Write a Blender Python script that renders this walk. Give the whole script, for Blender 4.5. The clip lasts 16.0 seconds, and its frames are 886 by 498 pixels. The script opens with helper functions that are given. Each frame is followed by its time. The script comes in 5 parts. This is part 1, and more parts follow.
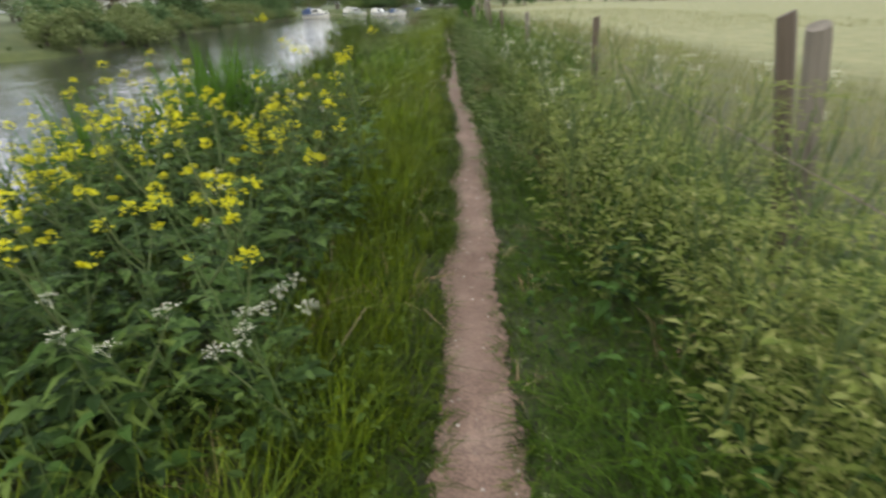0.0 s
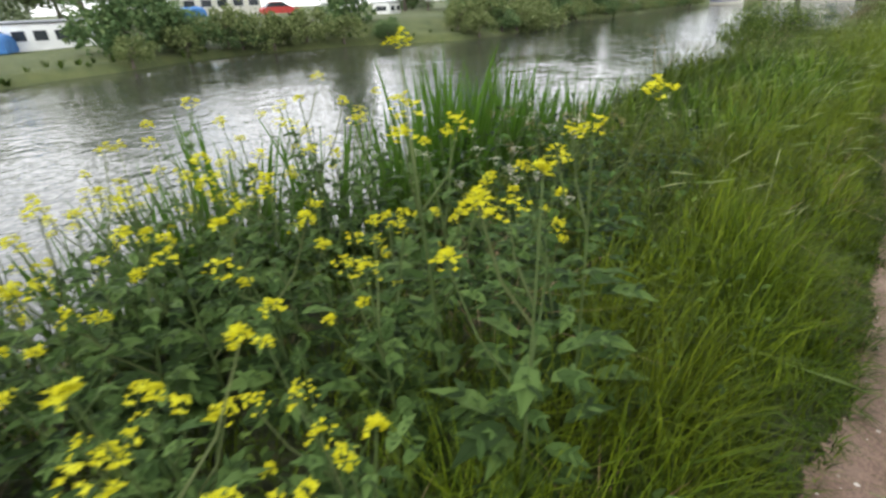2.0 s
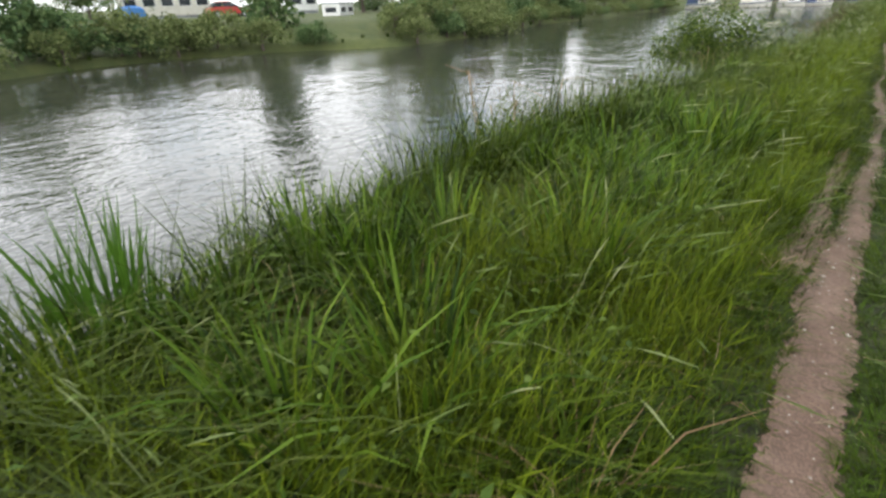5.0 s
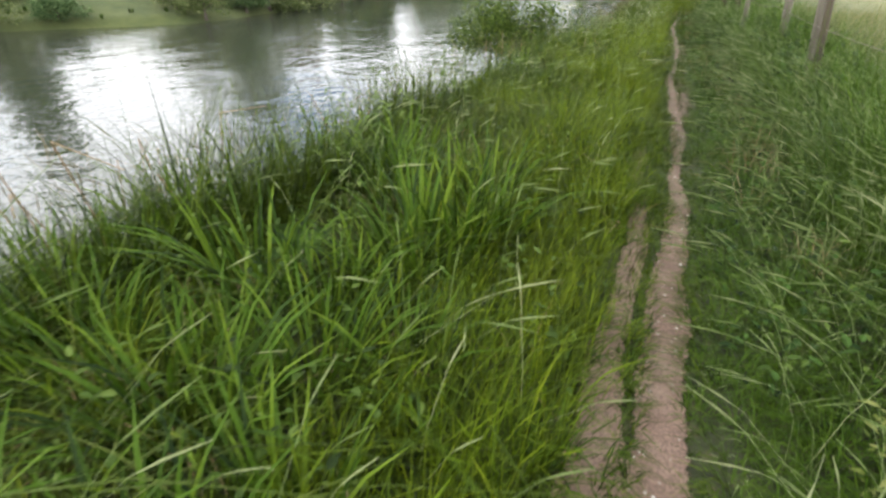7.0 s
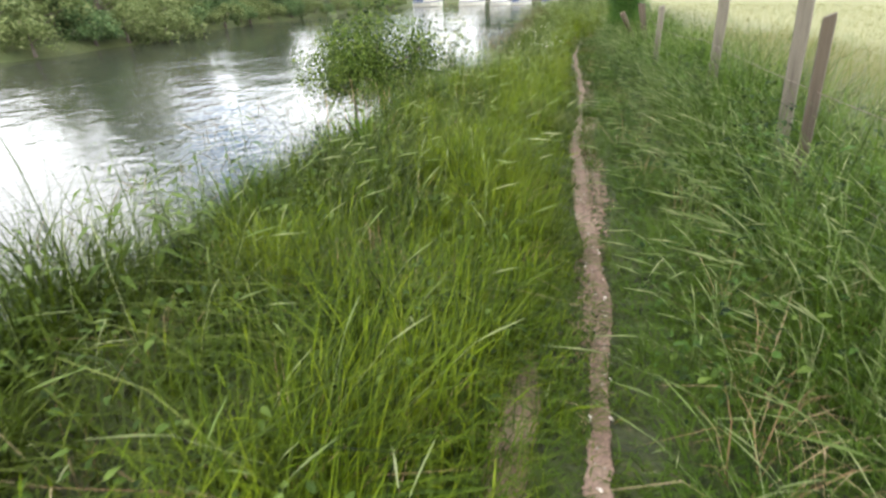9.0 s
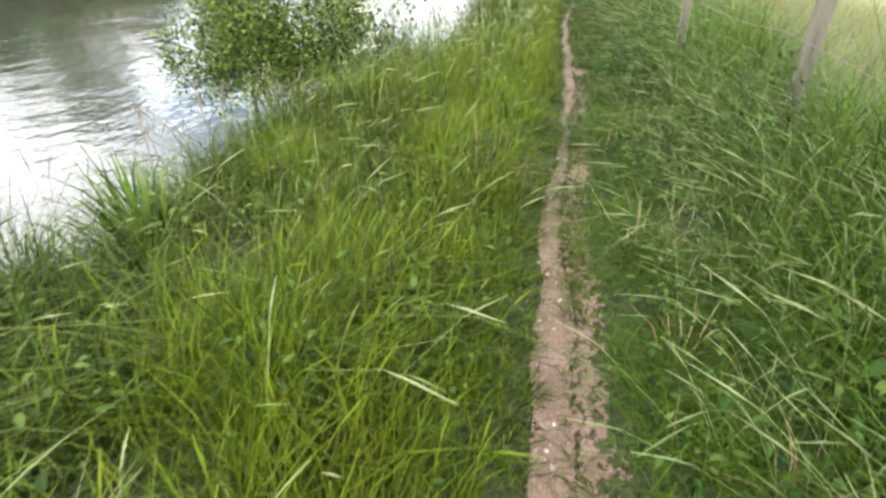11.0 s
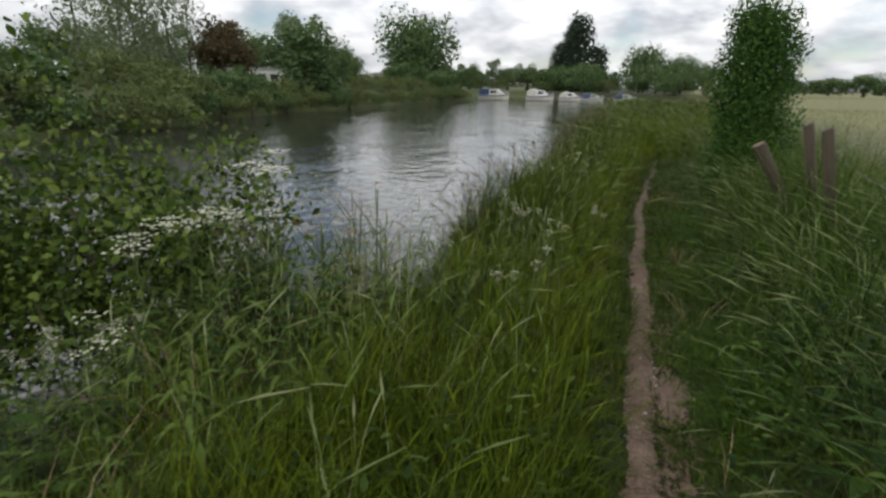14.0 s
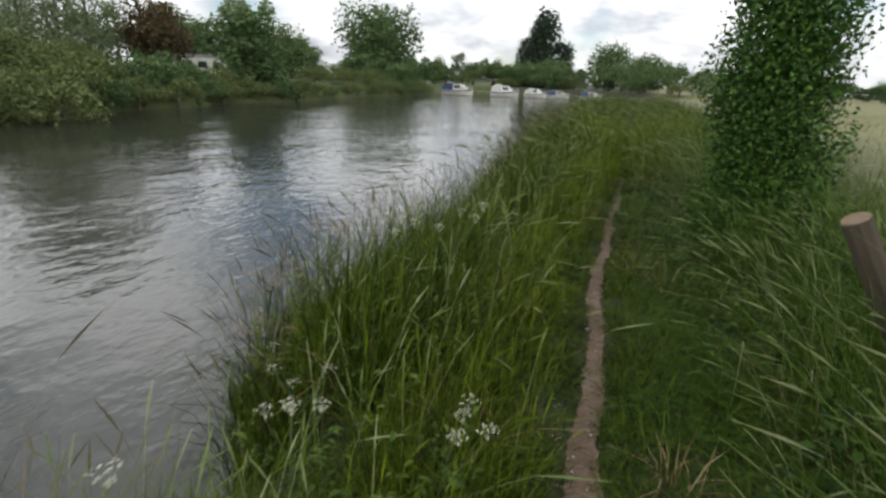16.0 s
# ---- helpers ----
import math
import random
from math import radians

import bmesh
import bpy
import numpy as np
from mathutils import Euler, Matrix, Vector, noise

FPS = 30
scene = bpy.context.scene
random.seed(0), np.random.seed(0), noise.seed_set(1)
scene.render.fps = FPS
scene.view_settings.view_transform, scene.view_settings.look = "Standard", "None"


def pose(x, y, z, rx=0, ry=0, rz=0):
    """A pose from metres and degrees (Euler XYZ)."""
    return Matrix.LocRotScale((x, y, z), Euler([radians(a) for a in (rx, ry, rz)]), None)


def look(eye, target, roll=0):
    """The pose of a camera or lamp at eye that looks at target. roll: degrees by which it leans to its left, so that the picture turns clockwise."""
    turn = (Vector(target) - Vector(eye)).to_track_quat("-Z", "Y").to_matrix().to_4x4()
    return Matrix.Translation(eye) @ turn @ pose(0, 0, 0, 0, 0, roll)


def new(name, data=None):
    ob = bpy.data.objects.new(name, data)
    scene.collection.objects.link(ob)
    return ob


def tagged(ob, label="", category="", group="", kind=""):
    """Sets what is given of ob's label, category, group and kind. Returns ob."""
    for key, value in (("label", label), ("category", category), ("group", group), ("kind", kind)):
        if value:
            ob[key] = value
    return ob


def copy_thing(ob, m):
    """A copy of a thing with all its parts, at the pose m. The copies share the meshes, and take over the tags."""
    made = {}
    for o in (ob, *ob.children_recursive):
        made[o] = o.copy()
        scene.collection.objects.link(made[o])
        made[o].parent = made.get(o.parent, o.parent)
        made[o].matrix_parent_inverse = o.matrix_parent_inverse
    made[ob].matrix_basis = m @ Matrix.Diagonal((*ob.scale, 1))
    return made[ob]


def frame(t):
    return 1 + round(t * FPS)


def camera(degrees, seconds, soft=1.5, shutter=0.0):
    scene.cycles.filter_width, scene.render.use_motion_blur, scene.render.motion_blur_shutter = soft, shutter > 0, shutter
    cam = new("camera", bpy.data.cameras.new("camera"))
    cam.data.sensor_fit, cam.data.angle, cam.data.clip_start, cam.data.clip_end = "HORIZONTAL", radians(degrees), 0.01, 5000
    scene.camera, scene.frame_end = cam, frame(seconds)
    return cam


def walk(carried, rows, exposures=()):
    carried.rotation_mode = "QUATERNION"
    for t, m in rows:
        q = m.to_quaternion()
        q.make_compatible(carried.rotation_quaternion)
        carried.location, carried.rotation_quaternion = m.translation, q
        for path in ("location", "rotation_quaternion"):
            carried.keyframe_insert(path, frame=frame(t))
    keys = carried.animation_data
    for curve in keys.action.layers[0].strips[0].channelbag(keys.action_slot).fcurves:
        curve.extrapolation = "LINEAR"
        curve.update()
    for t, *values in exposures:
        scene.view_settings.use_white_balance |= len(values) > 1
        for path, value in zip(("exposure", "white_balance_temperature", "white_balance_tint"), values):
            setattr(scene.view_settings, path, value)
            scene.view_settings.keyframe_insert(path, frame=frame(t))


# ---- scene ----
# the camera and its walk
cam = camera(84.0, 16.0, soft=2.7, shutter=0.16)
PATH = [
    (0.0, pose(0.009, 1.262, 1.483, 63.20, 1.41, 0.44)),
    (0.5, pose(-0.184, 1.757, 1.505, 64.56, 6.63, 22.72)),
    (1.0, pose(-0.131, 2.475, 1.507, 64.68, 5.29, 41.83)),
    (1.5, pose(-0.049, 3.180, 1.513, 63.80, 3.45, 45.26)),
    (2.0, pose(-0.127, 3.878, 1.501, 63.13, 2.03, 41.19)),
    (2.5, pose(-0.080, 4.568, 1.448, 63.13, 0.69, 36.15)),
    (3.0, pose(-0.061, 5.309, 1.503, 63.45, 0.80, 33.23)),
    (3.5, pose(-0.018, 6.104, 1.532, 63.36, 1.37, 33.90)),
    (6.0, pose(-0.080, 9.609, 1.500, 63.05, 1.19, 42.34)),
    (6.5, pose(-0.173, 10.310, 1.519, 61.16, -1.52, 27.53)),
    (7.0, pose(-0.125, 11.115, 1.500, 60.22, -0.01, 23.14)),
    (7.5, pose(-0.065, 11.959, 1.475, 60.05, 0.26, 18.51)),
    (8.0, pose(-0.069, 12.726, 1.441, 61.04, 1.14, 14.83)),
    (8.5, pose(-0.044, 13.437, 1.499, 61.34, 1.43, 14.71)),
    (9.0, pose(-0.108, 14.198, 1.510, 62.20, 0.51, 14.07)),
    (11.5, pose(-0.054, 17.696, 1.477, 56.44, -0.52, 13.26)),
    (12.0, pose(-0.099, 18.459, 1.495, 56.87, 1.37, 18.87)),
    (12.5, pose(-0.161, 19.228, 1.476, 60.84, 2.96, 26.14)),
    (13.0, pose(-0.027, 19.939, 1.575, 66.40, 0.09, 23.72)),
    (13.5, pose(-0.055, 20.660, 1.523, 70.15, -1.36, 20.85)),
    (14.0, pose(-0.092, 21.256, 1.493, 71.35, -1.07, 22.74)),
    (14.5, pose(-0.051, 21.927, 1.490, 71.55, -1.51, 23.33)),
    (15.0, pose(-0.076, 22.682, 1.476, 71.09, -2.46, 20.83)),
    (15.5, pose(-0.071, 23.396, 1.486, 70.67, -2.61, 19.91)),
    (16.0, pose(-0.129, 24.073, 1.481, 70.82, -2.30, 19.37)),
]
walk(cam, PATH, ((0, 0.12), (0.5, 0.06), (1.0, 0.08), (2.0, 0.3), (3.5, 0.3), (6.0, 0.2), (7.0, 0.6), (9.0, 0.9), (11.5, 1.26), (12.3, 1.14), (13.0, 0.45), (13.8, -0.8), (15.0, -0.78), (16.0, -0.55)))

# ---------- light and sky ----------
SUN_EL, SUN_AZ = 48.0, 205.0
world = bpy.data.worlds.new("overcast_sky")
scene.world = world
world.use_nodes = True
wn, wl = world.node_tree.nodes, world.node_tree.links
wn.clear()


def wnode(kind, **vals):
    n = wn.new(kind)
    for k, v in vals.items():
        n.inputs[k].default_value = v
    return n


sky = wn.new("ShaderNodeTexSky")
sky.sky_type, sky.sun_disc = "NISHITA", False
sky.sun_elevation, sky.sun_rotation = radians(SUN_EL), radians(SUN_AZ)
coord = wn.new("ShaderNodeTexCoord")
sep = wn.new("ShaderNodeSeparateXYZ")
wl.new(coord.outputs["Generated"], sep.inputs[0])
up = wn.new("ShaderNodeMath"); up.operation = "ABSOLUTE"; wl.new(sep.outputs[2], up.inputs[0])
lift = wn.new("ShaderNodeMath"); lift.operation = "ADD"; lift.inputs[1].default_value = 0.30
wl.new(up.outputs[0], lift.inputs[0])
flat = wn.new("ShaderNodeCombineXYZ")
for i in (0, 1):
    dv = wn.new("ShaderNodeMath"); dv.operation = "DIVIDE"
    wl.new(sep.outputs[i], dv.inputs[0]); wl.new(lift.outputs[0], dv.inputs[1]); wl.new(dv.outputs[0], flat.inputs[i])
cover = wnode("ShaderNodeTexNoise", Scale=1.1, Detail=7.0, Roughness=0.55)
shade = wnode("ShaderNodeTexNoise", Scale=2.3, Detail=6.0, Roughness=0.58)
wl.new(flat.outputs[0], cover.inputs["Vector"]); wl.new(flat.outputs[0], shade.inputs["Vector"])
cr = wn.new("ShaderNodeValToRGB")
cr.color_ramp.elements[0].position, cr.color_ramp.elements[1].position = 0.36, 0.47
thin = wn.new("ShaderNodeMapRange"); thin.interpolation_type = "SMOOTHSTEP"
for i, v in enumerate((0.25, 0.75, 0.0, -0.09)):
    thin.inputs[i + 1].default_value = v
wl.new(up.outputs[0], thin.inputs[0])
gap = wn.new("ShaderNodeMath"); gap.operation = "ADD"
wl.new(cover.outputs["Fac"], gap.inputs[0]); wl.new(thin.outputs[0], gap.inputs[1])
wl.new(gap.outputs[0], cr.inputs[0])
sr = wn.new("ShaderNodeValToRGB")
sr.color_ramp.elements[0].position, sr.color_ramp.elements[1].position = 0.36, 0.62
sr.color_ramp.elements[0].color, sr.color_ramp.elements[1].color = (1.35, 1.42, 1.54, 1), (2.95, 2.96, 2.98, 1)
wl.new(shade.outputs["Fac"], sr.inputs[0])
haze = wn.new("ShaderNodeMapRange"); haze.interpolation_type = "SMOOTHSTEP"
for i, v in enumerate((0.03, 0.22, 0.62, 1.0)):
    haze.inputs[i + 1].default_value = v
wl.new(up.outputs[0], haze.inputs[0])
cloud = wn.new("ShaderNodeVectorMath"); cloud.operation = "SCALE"
wl.new(sr.outputs[0], cloud.inputs[0]); wl.new(haze.outputs[0], cloud.inputs["Scale"])
dim = wn.new("ShaderNodeMix"); dim.data_type = "RGBA"; dim.blend_type = "MULTIPLY"
dim.inputs[0].default_value = 1.0; dim.inputs[7].default_value = (0.21, 0.21, 0.21, 1)
wl.new(sky.outputs[0], dim.inputs[6])
mixs = wn.new("ShaderNodeMix"); mixs.data_type = "RGBA"
wl.new(cr.outputs[0], mixs.inputs[0]); wl.new(dim.outputs[2], mixs.inputs[6]); wl.new(cloud.outputs[0], mixs.inputs[7])
bg = wn.new("ShaderNodeBackground"); bg.inputs[1].default_value = 1.0
wl.new(mixs.outputs[2], bg.inputs[0])
wo = wn.new("ShaderNodeOutputWorld"); wl.new(bg.outputs[0], wo.inputs[0])

sun_data = bpy.data.lights.new("sun", "SUN")
sun_data.energy, sun_data.angle, sun_data.color = 0.9, radians(12), (1.0, 0.95, 0.86)
sun = new("sun", sun_data)
az = radians(SUN_AZ)
sun.matrix_world = look((60 * math.sin(az), 60 * math.cos(az), 60 * math.tan(radians(SUN_EL))), (0, 0, 0))

# ---------- materials ----------

def base_mat(name, rough=0.6):
    m = bpy.data.materials.new(name)
    m.use_nodes = True
    nt = m.node_tree
    b = nt.nodes["Principled BSDF"]
    b.inputs["Roughness"].default_value = rough
    return m, nt, b


def ramp(nt, src, stops):
    r = nt.nodes.new("ShaderNodeValToRGB")
    els = r.color_ramp.elements
    while len(els) < len(stops):
        els.new(0.5)
    for e, (p, c) in zip(els, stops):
        e.position, e.color = p, (*c, 1)
    nt.links.new(src, r.inputs[0])
    return r.outputs[0]


def noise_tex(nt, scale, detail=4.0, stretch=(1, 1, 1), rough=0.6):
    tc = nt.nodes.new("ShaderNodeTexCoord")
    mp = nt.nodes.new("ShaderNodeMapping")
    mp.inputs["Scale"].default_value = stretch
    nt.links.new(tc.outputs["Object"], mp.inputs[0])
    n = nt.nodes.new("ShaderNodeTexNoise")
    n.inputs["Scale"].default_value, n.inputs["Detail"].default_value, n.inputs["Roughness"].default_value = scale, detail, rough
    nt.links.new(mp.outputs[0], n.inputs["Vector"])
    return n.outputs["Fac"]


def mix_col(nt, fac, a, b, mode="MIX"):
    m = nt.nodes.new("ShaderNodeMix")
    m.data_type, m.blend_type = "RGBA", mode
    for src, i in ((fac, 0), (a, 6), (b, 7)):
        if isinstance(src, (int, float)):
            m.inputs[i].default_value = src
        elif isinstance(src, tuple):
            m.inputs[i].default_value = (*src, 1)
        else:
            nt.links.new(src, m.inputs[i])
    return m.outputs[2]


def bump(nt, b, height, strength=0.4, dist=0.01):
    n = nt.nodes.new("ShaderNodeBump")
    n.inputs["Strength"].default_value, n.inputs["Distance"].default_value = strength, dist
    nt.links.new(height, n.inputs["Height"])
    nt.links.new(n.outputs[0], b.inputs["Normal"])


def leaf_mat(name, dark, mid, light, patch=None, patch_scale=0.7, rough=0.55, trans=0.16):
    """Leaves and blades: every blade has its own tint, in grass the darkest stand in for shade, and whole patches drift
    in colour.
    """
    m, nt, b = base_mat(name, rough)
    g = nt.nodes.new("ShaderNodeNewGeometry")
    # middle stop past 0.5: more dark blades, shadow depth put into the colour
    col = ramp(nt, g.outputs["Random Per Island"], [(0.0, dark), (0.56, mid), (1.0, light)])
    if patch:
        f = noise_tex(nt, patch_scale, 3.0)
        f = ramp(nt, f, [(0.42, (0, 0, 0)), (0.62, (0.42, 0.42, 0.42))])
        col = mix_col(nt, f, col, patch)
    nt.links.new(col, b.inputs["Base Color"])
    b.inputs["Specular IOR Level"].default_value = 0.13
    t = nt.nodes.new("ShaderNodeBsdfTranslucent")
    nt.links.new(col, t.inputs[0])
    mx = nt.nodes.new("ShaderNodeMixShader")
    mx.inputs[0].default_value = trans
    nt.links.new(b.outputs[0], mx.inputs[1]); nt.links.new(t.outputs[0], mx.inputs[2])
    nt.links.new(mx.outputs[0], nt.nodes["Material Output"].inputs[0])
    return m


def plain_mat(name, a, b2, scale=6.0, rough=0.6, metal=0.0, bump_s=0.2, bump_d=0.005, stretch=(1, 1, 1)):
    m, nt, b = base_mat(name, rough)
    f = noise_tex(nt, scale, 5.0, stretch)
    nt.links.new(ramp(nt, f, [(0.3, a), (0.7, b2)]), b.inputs["Base Color"])
    b.inputs["Metallic"].default_value = metal
    if bump_s:
        bump(nt, b, noise_tex(nt, scale * 4, 5.0, stretch), bump_s, bump_d)
    return m


# near-black first tone of lush and blue grass paints in shade between blades
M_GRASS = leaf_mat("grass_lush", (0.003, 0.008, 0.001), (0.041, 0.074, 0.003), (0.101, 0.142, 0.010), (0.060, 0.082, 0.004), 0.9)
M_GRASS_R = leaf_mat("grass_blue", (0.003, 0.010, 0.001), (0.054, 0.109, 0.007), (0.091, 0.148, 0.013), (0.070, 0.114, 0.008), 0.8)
M_FINE = leaf_mat("grass_fine", (0.017, 0.031, 0.002), (0.104, 0.164, 0.005), (0.179, 0.227, 0.011), (0.126, 0.147, 0.008), 1.2)
M_SEED = leaf_mat("grass_seed", (0.146, 0.204, 0.057), (0.213, 0.261, 0.103), (0.325, 0.347, 0.175), rough=0.7)
M_LODGED = leaf_mat("grass_lodged", (0.017, 0.028, 0.004), (0.063, 0.091, 0.012), (0.132, 0.157, 0.033), rough=0.6)
M_STRAW = leaf_mat("grass_straw", (0.135, 0.141, 0.051), (0.233, 0.228, 0.094), (0.260, 0.248, 0.116), (0.140, 0.170, 0.051), 0.25, 0.8)
M_RUSTY = leaf_mat("grass_seed_brown", (0.075, 0.066, 0.036), (0.14, 0.122, 0.07), (0.22, 0.19, 0.12), rough=0.8, trans=0.1)
M_DEAD = leaf_mat("stalk_dead", (0.16, 0.10, 0.05), (0.28, 0.19, 0.10), (0.42, 0.33, 0.20), rough=0.8, trans=0.1)
M_SEDGE = leaf_mat("sedge_green", (0.008, 0.021, 0.002), (0.054, 0.107, 0.007), (0.143, 0.211, 0.018))
M_IRIS = leaf_mat("iris_green", (0.013, 0.030, 0.003), (0.057, 0.127, 0.013), (0.129, 0.224, 0.029), rough=0.45)
M_MUSTARD = leaf_mat("mustard_leaf", (0.010, 0.022, 0.004), (0.045, 0.085, 0.018), (0.094, 0.149, 0.037), rough=0.65)
M_NETTLE = leaf_mat("nettle_leaf", (0.006, 0.015, 0.003), (0.028, 0.061, 0.009), (0.061, 0.117, 0.021), rough=0.65)
M_PARSLEY = leaf_mat("parsley_leaf", (0.013, 0.025, 0.004), (0.054, 0.093, 0.014), (0.114, 0.162, 0.033), rough=0.65)
M_PARSLEY_Y = leaf_mat("parsley_seeding", (0.101, 0.133, 0.024), (0.156, 0.183, 0.040), (0.234, 0.242, 0.080), rough=0.7)
M_BUSH = leaf_mat("bush_leaf", (0.011, 0.023, 0.004), (0.070, 0.118, 0.015), (0.170, 0.218, 0.041), rough=0.45)
M_IVY = leaf_mat("ivy_leaf", (0.023, 0.060, 0.012), (0.048, 0.109, 0.018), (0.103, 0.190, 0.030), rough=0.45)
M_YELLOW = leaf_mat("mustard_petal", (0.482, 0.456, 0.013), (0.568, 0.542, 0.017), (0.636, 0.628, 0.052), rough=0.6, trans=0.35)
M_WHITE = leaf_mat("parsley_petal", (0.496, 0.497, 0.341), (0.600, 0.590, 0.445), (0.656, 0.636, 0.511), rough=0.7)
M_STEM = leaf_mat("stem_green", (0.046, 0.078, 0.019), (0.072, 0.104, 0.033), (0.117, 0.137, 0.052), rough=0.6, trans=0.05)
T_OLIVE = leaf_mat("tree_olive", (0.072, 0.098, 0.031), (0.131, 0.165, 0.052), (0.210, 0.236, 0.097), rough=0.7)
T_DARK = leaf_mat("tree_dark", (0.050, 0.091, 0.033), (0.096, 0.155, 0.056), (0.171, 0.232, 0.088), rough=0.7)
T_MID = leaf_mat("tree_mid", (0.070, 0.121, 0.040), (0.129, 0.189, 0.069), (0.227, 0.283, 0.120), rough=0.7)
T_PALE = leaf_mat("tree_pale", (0.117, 0.152, 0.072), (0.182, 0.228, 0.122), (0.273, 0.316, 0.186), rough=0.7)
T_BROWN = leaf_mat("tree_copper", (0.072, 0.054, 0.029), (0.119, 0.085, 0.042), (0.176, 0.132, 0.064), rough=0.7)
T_CONIFER = leaf_mat("tree_conifer", (0.022, 0.041, 0.025), (0.045, 0.069, 0.042), (0.079, 0.107, 0.062), rough=0.75)
M_BARK = plain_mat("bark", (0.07, 0.055, 0.04), (0.16, 0.13, 0.10), 9.0, 0.9, 0, 0.6, 0.01, (1, 1, 0.25))
M_POST = plain_mat("weathered_wood", (0.085, 0.072, 0.052), (0.20, 0.172, 0.13), 14.0, 0.88, 0, 0.7, 0.006, (1, 1, 0.12))
M_POST_D = plain_mat("dark_wood", (0.045, 0.034, 0.022), (0.12, 0.092, 0.06), 14.0, 0.88, 0, 0.7, 0.006, (1, 1, 0.12))
M_CUT = plain_mat("sawn_wood", (0.165, 0.110, 0.066), (0.231, 0.165, 0.105), 30.0, 0.8, 0, 0.3, 0.002)
M_WIRE = plain_mat("rusty_wire", (0.10, 0.07, 0.05), (0.22, 0.17, 0.14), 40.0, 0.6, 0.6, 0)
M_PAINT = plain_mat("white_paint", (0.66, 0.66, 0.63), (0.78, 0.78, 0.75), 1.5, 0.45, 0, 0.05)
M_CREAM = plain_mat("cream_paint", (0.50, 0.48, 0.40), (0.62, 0.60, 0.52), 1.5, 0.5, 0, 0.05)
M_GREY = plain_mat("grey_roof", (0.22, 0.23, 0.24), (0.34, 0.35, 0.36), 2.5, 0.6, 0, 0.1)
M_BLUE = plain_mat("blue_canvas", (0.03, 0.13, 0.36), (0.06, 0.22, 0.50), 3.0, 0.6, 0, 0.4, 0.03)
M_RED = plain_mat("red_paint", (0.40, 0.03, 0.025), (0.50, 0.045, 0.035), 2.0, 0.3, 0, 0)
M_NAVY = plain_mat("navy_paint", (0.03, 0.05, 0.11), (0.05, 0.08, 0.16), 2.0, 0.35, 0, 0)
M_TYRE = plain_mat("tyre_rubber", (0.02, 0.02, 0.02), (0.04, 0.04, 0.04), 20.0, 0.85, 0, 0)
M_CHROME = plain_mat("grey_metal", (0.45, 0.46, 0.47), (0.6, 0.6, 0.6), 10.0, 0.3, 0.9, 0)
M_PLANK = plain_mat("jetty_wood", (0.16, 0.13, 0.10), (0.28, 0.24, 0.19), 6.0, 0.85, 0, 0.4, 0.01)
M_STONE = leaf_mat("pebble", (0.25, 0.20, 0.16), (0.40, 0.34, 0.29), (0.60, 0.55, 0.48), rough=0.85, trans=0.0)
M_GLASS, _nt, _b = base_mat("dark_glazing", 0.06)
_b.inputs["Base Color"].default_value = (0.03, 0.035, 0.04, 1)

# water: murky, with two sizes of ripple
M_WATER, nt, b = base_mat("river_water", 0.045)
b.inputs["Base Color"].default_value = (0.034, 0.037, 0.028, 1)
b.inputs["IOR"].default_value = 1.5
big = noise_tex(nt, 1.0, 3.0, (0.45, 0.32, 1), 0.55)
small = noise_tex(nt, 4.2, 3.0, (0.8, 0.55, 1), 0.6)
calm = ramp(nt, noise_tex(nt, 0.12, 2.0, (1, 0.5, 1)), [(0.38, (0.45, 0.45, 0.45)), (0.6, (1, 1, 1))])
sm = nt.nodes.new("ShaderNodeMath"); sm.operation = "MULTIPLY"
nt.links.new(small, sm.inputs[0]); nt.links.new(calm, sm.inputs[1])
s2 = nt.nodes.new("ShaderNodeMath"); s2.operation = "MULTIPLY_ADD"; s2.inputs[1].default_value = 0.48
nt.links.new(sm.outputs[0], s2.inputs[0]); nt.links.new(big, s2.inputs[2])
bump(nt, b, s2.outputs[0], 1.0, 0.075)

# trodden earth
M_DIRT, nt, b = base_mat("trodden_earth", 0.95)
c = ramp(nt, noise_tex(nt, 3.0, 6.0), [(0.30, (0.14, 0.088, 0.06)), (0.55, (0.215, 0.142, 0.102)), (0.75, (0.30, 0.213, 0.16))])
grit = ramp(nt, noise_tex(nt, 90.0, 3.0), [(0.42, (0.72, 0.72, 0.72)), (0.60, (1.12, 1.1, 1.08))])
c = mix_col(nt, 1.0, c, grit, "MULTIPLY")
nt.links.new(c, b.inputs["Base Color"])
bump(nt, b, noise_tex(nt, 45.0, 6.0), 0.7, 0.015)
wear = nt.nodes.new("ShaderNodeAttribute")
wear.attribute_name = "wear"
rag = nt.nodes.new("ShaderNodeMath"); rag.operation = "MULTIPLY_ADD"; rag.inputs[1].default_value = 1.5
nt.links.new(noise_tex(nt, 22.0, 5.0, (1, 0.8, 1), 0.7), rag.inputs[0]); nt.links.new(wear.outputs["Fac"], rag.inputs[2])
bare = ramp(nt, rag.outputs[0], [(0.86, (0, 0, 0)), (0.98, (1, 1, 1))])
clear = nt.nodes.new("ShaderNodeBsdfTransparent")
mx = nt.nodes.new("ShaderNodeMixShader")
nt.links.new(bare, mx.inputs[0]); nt.links.new(clear.outputs[0], mx.inputs[1]); nt.links.new(b.outputs[0], mx.inputs[2])
nt.links.new(mx.outputs[0], nt.nodes["Material Output"].inputs[0])

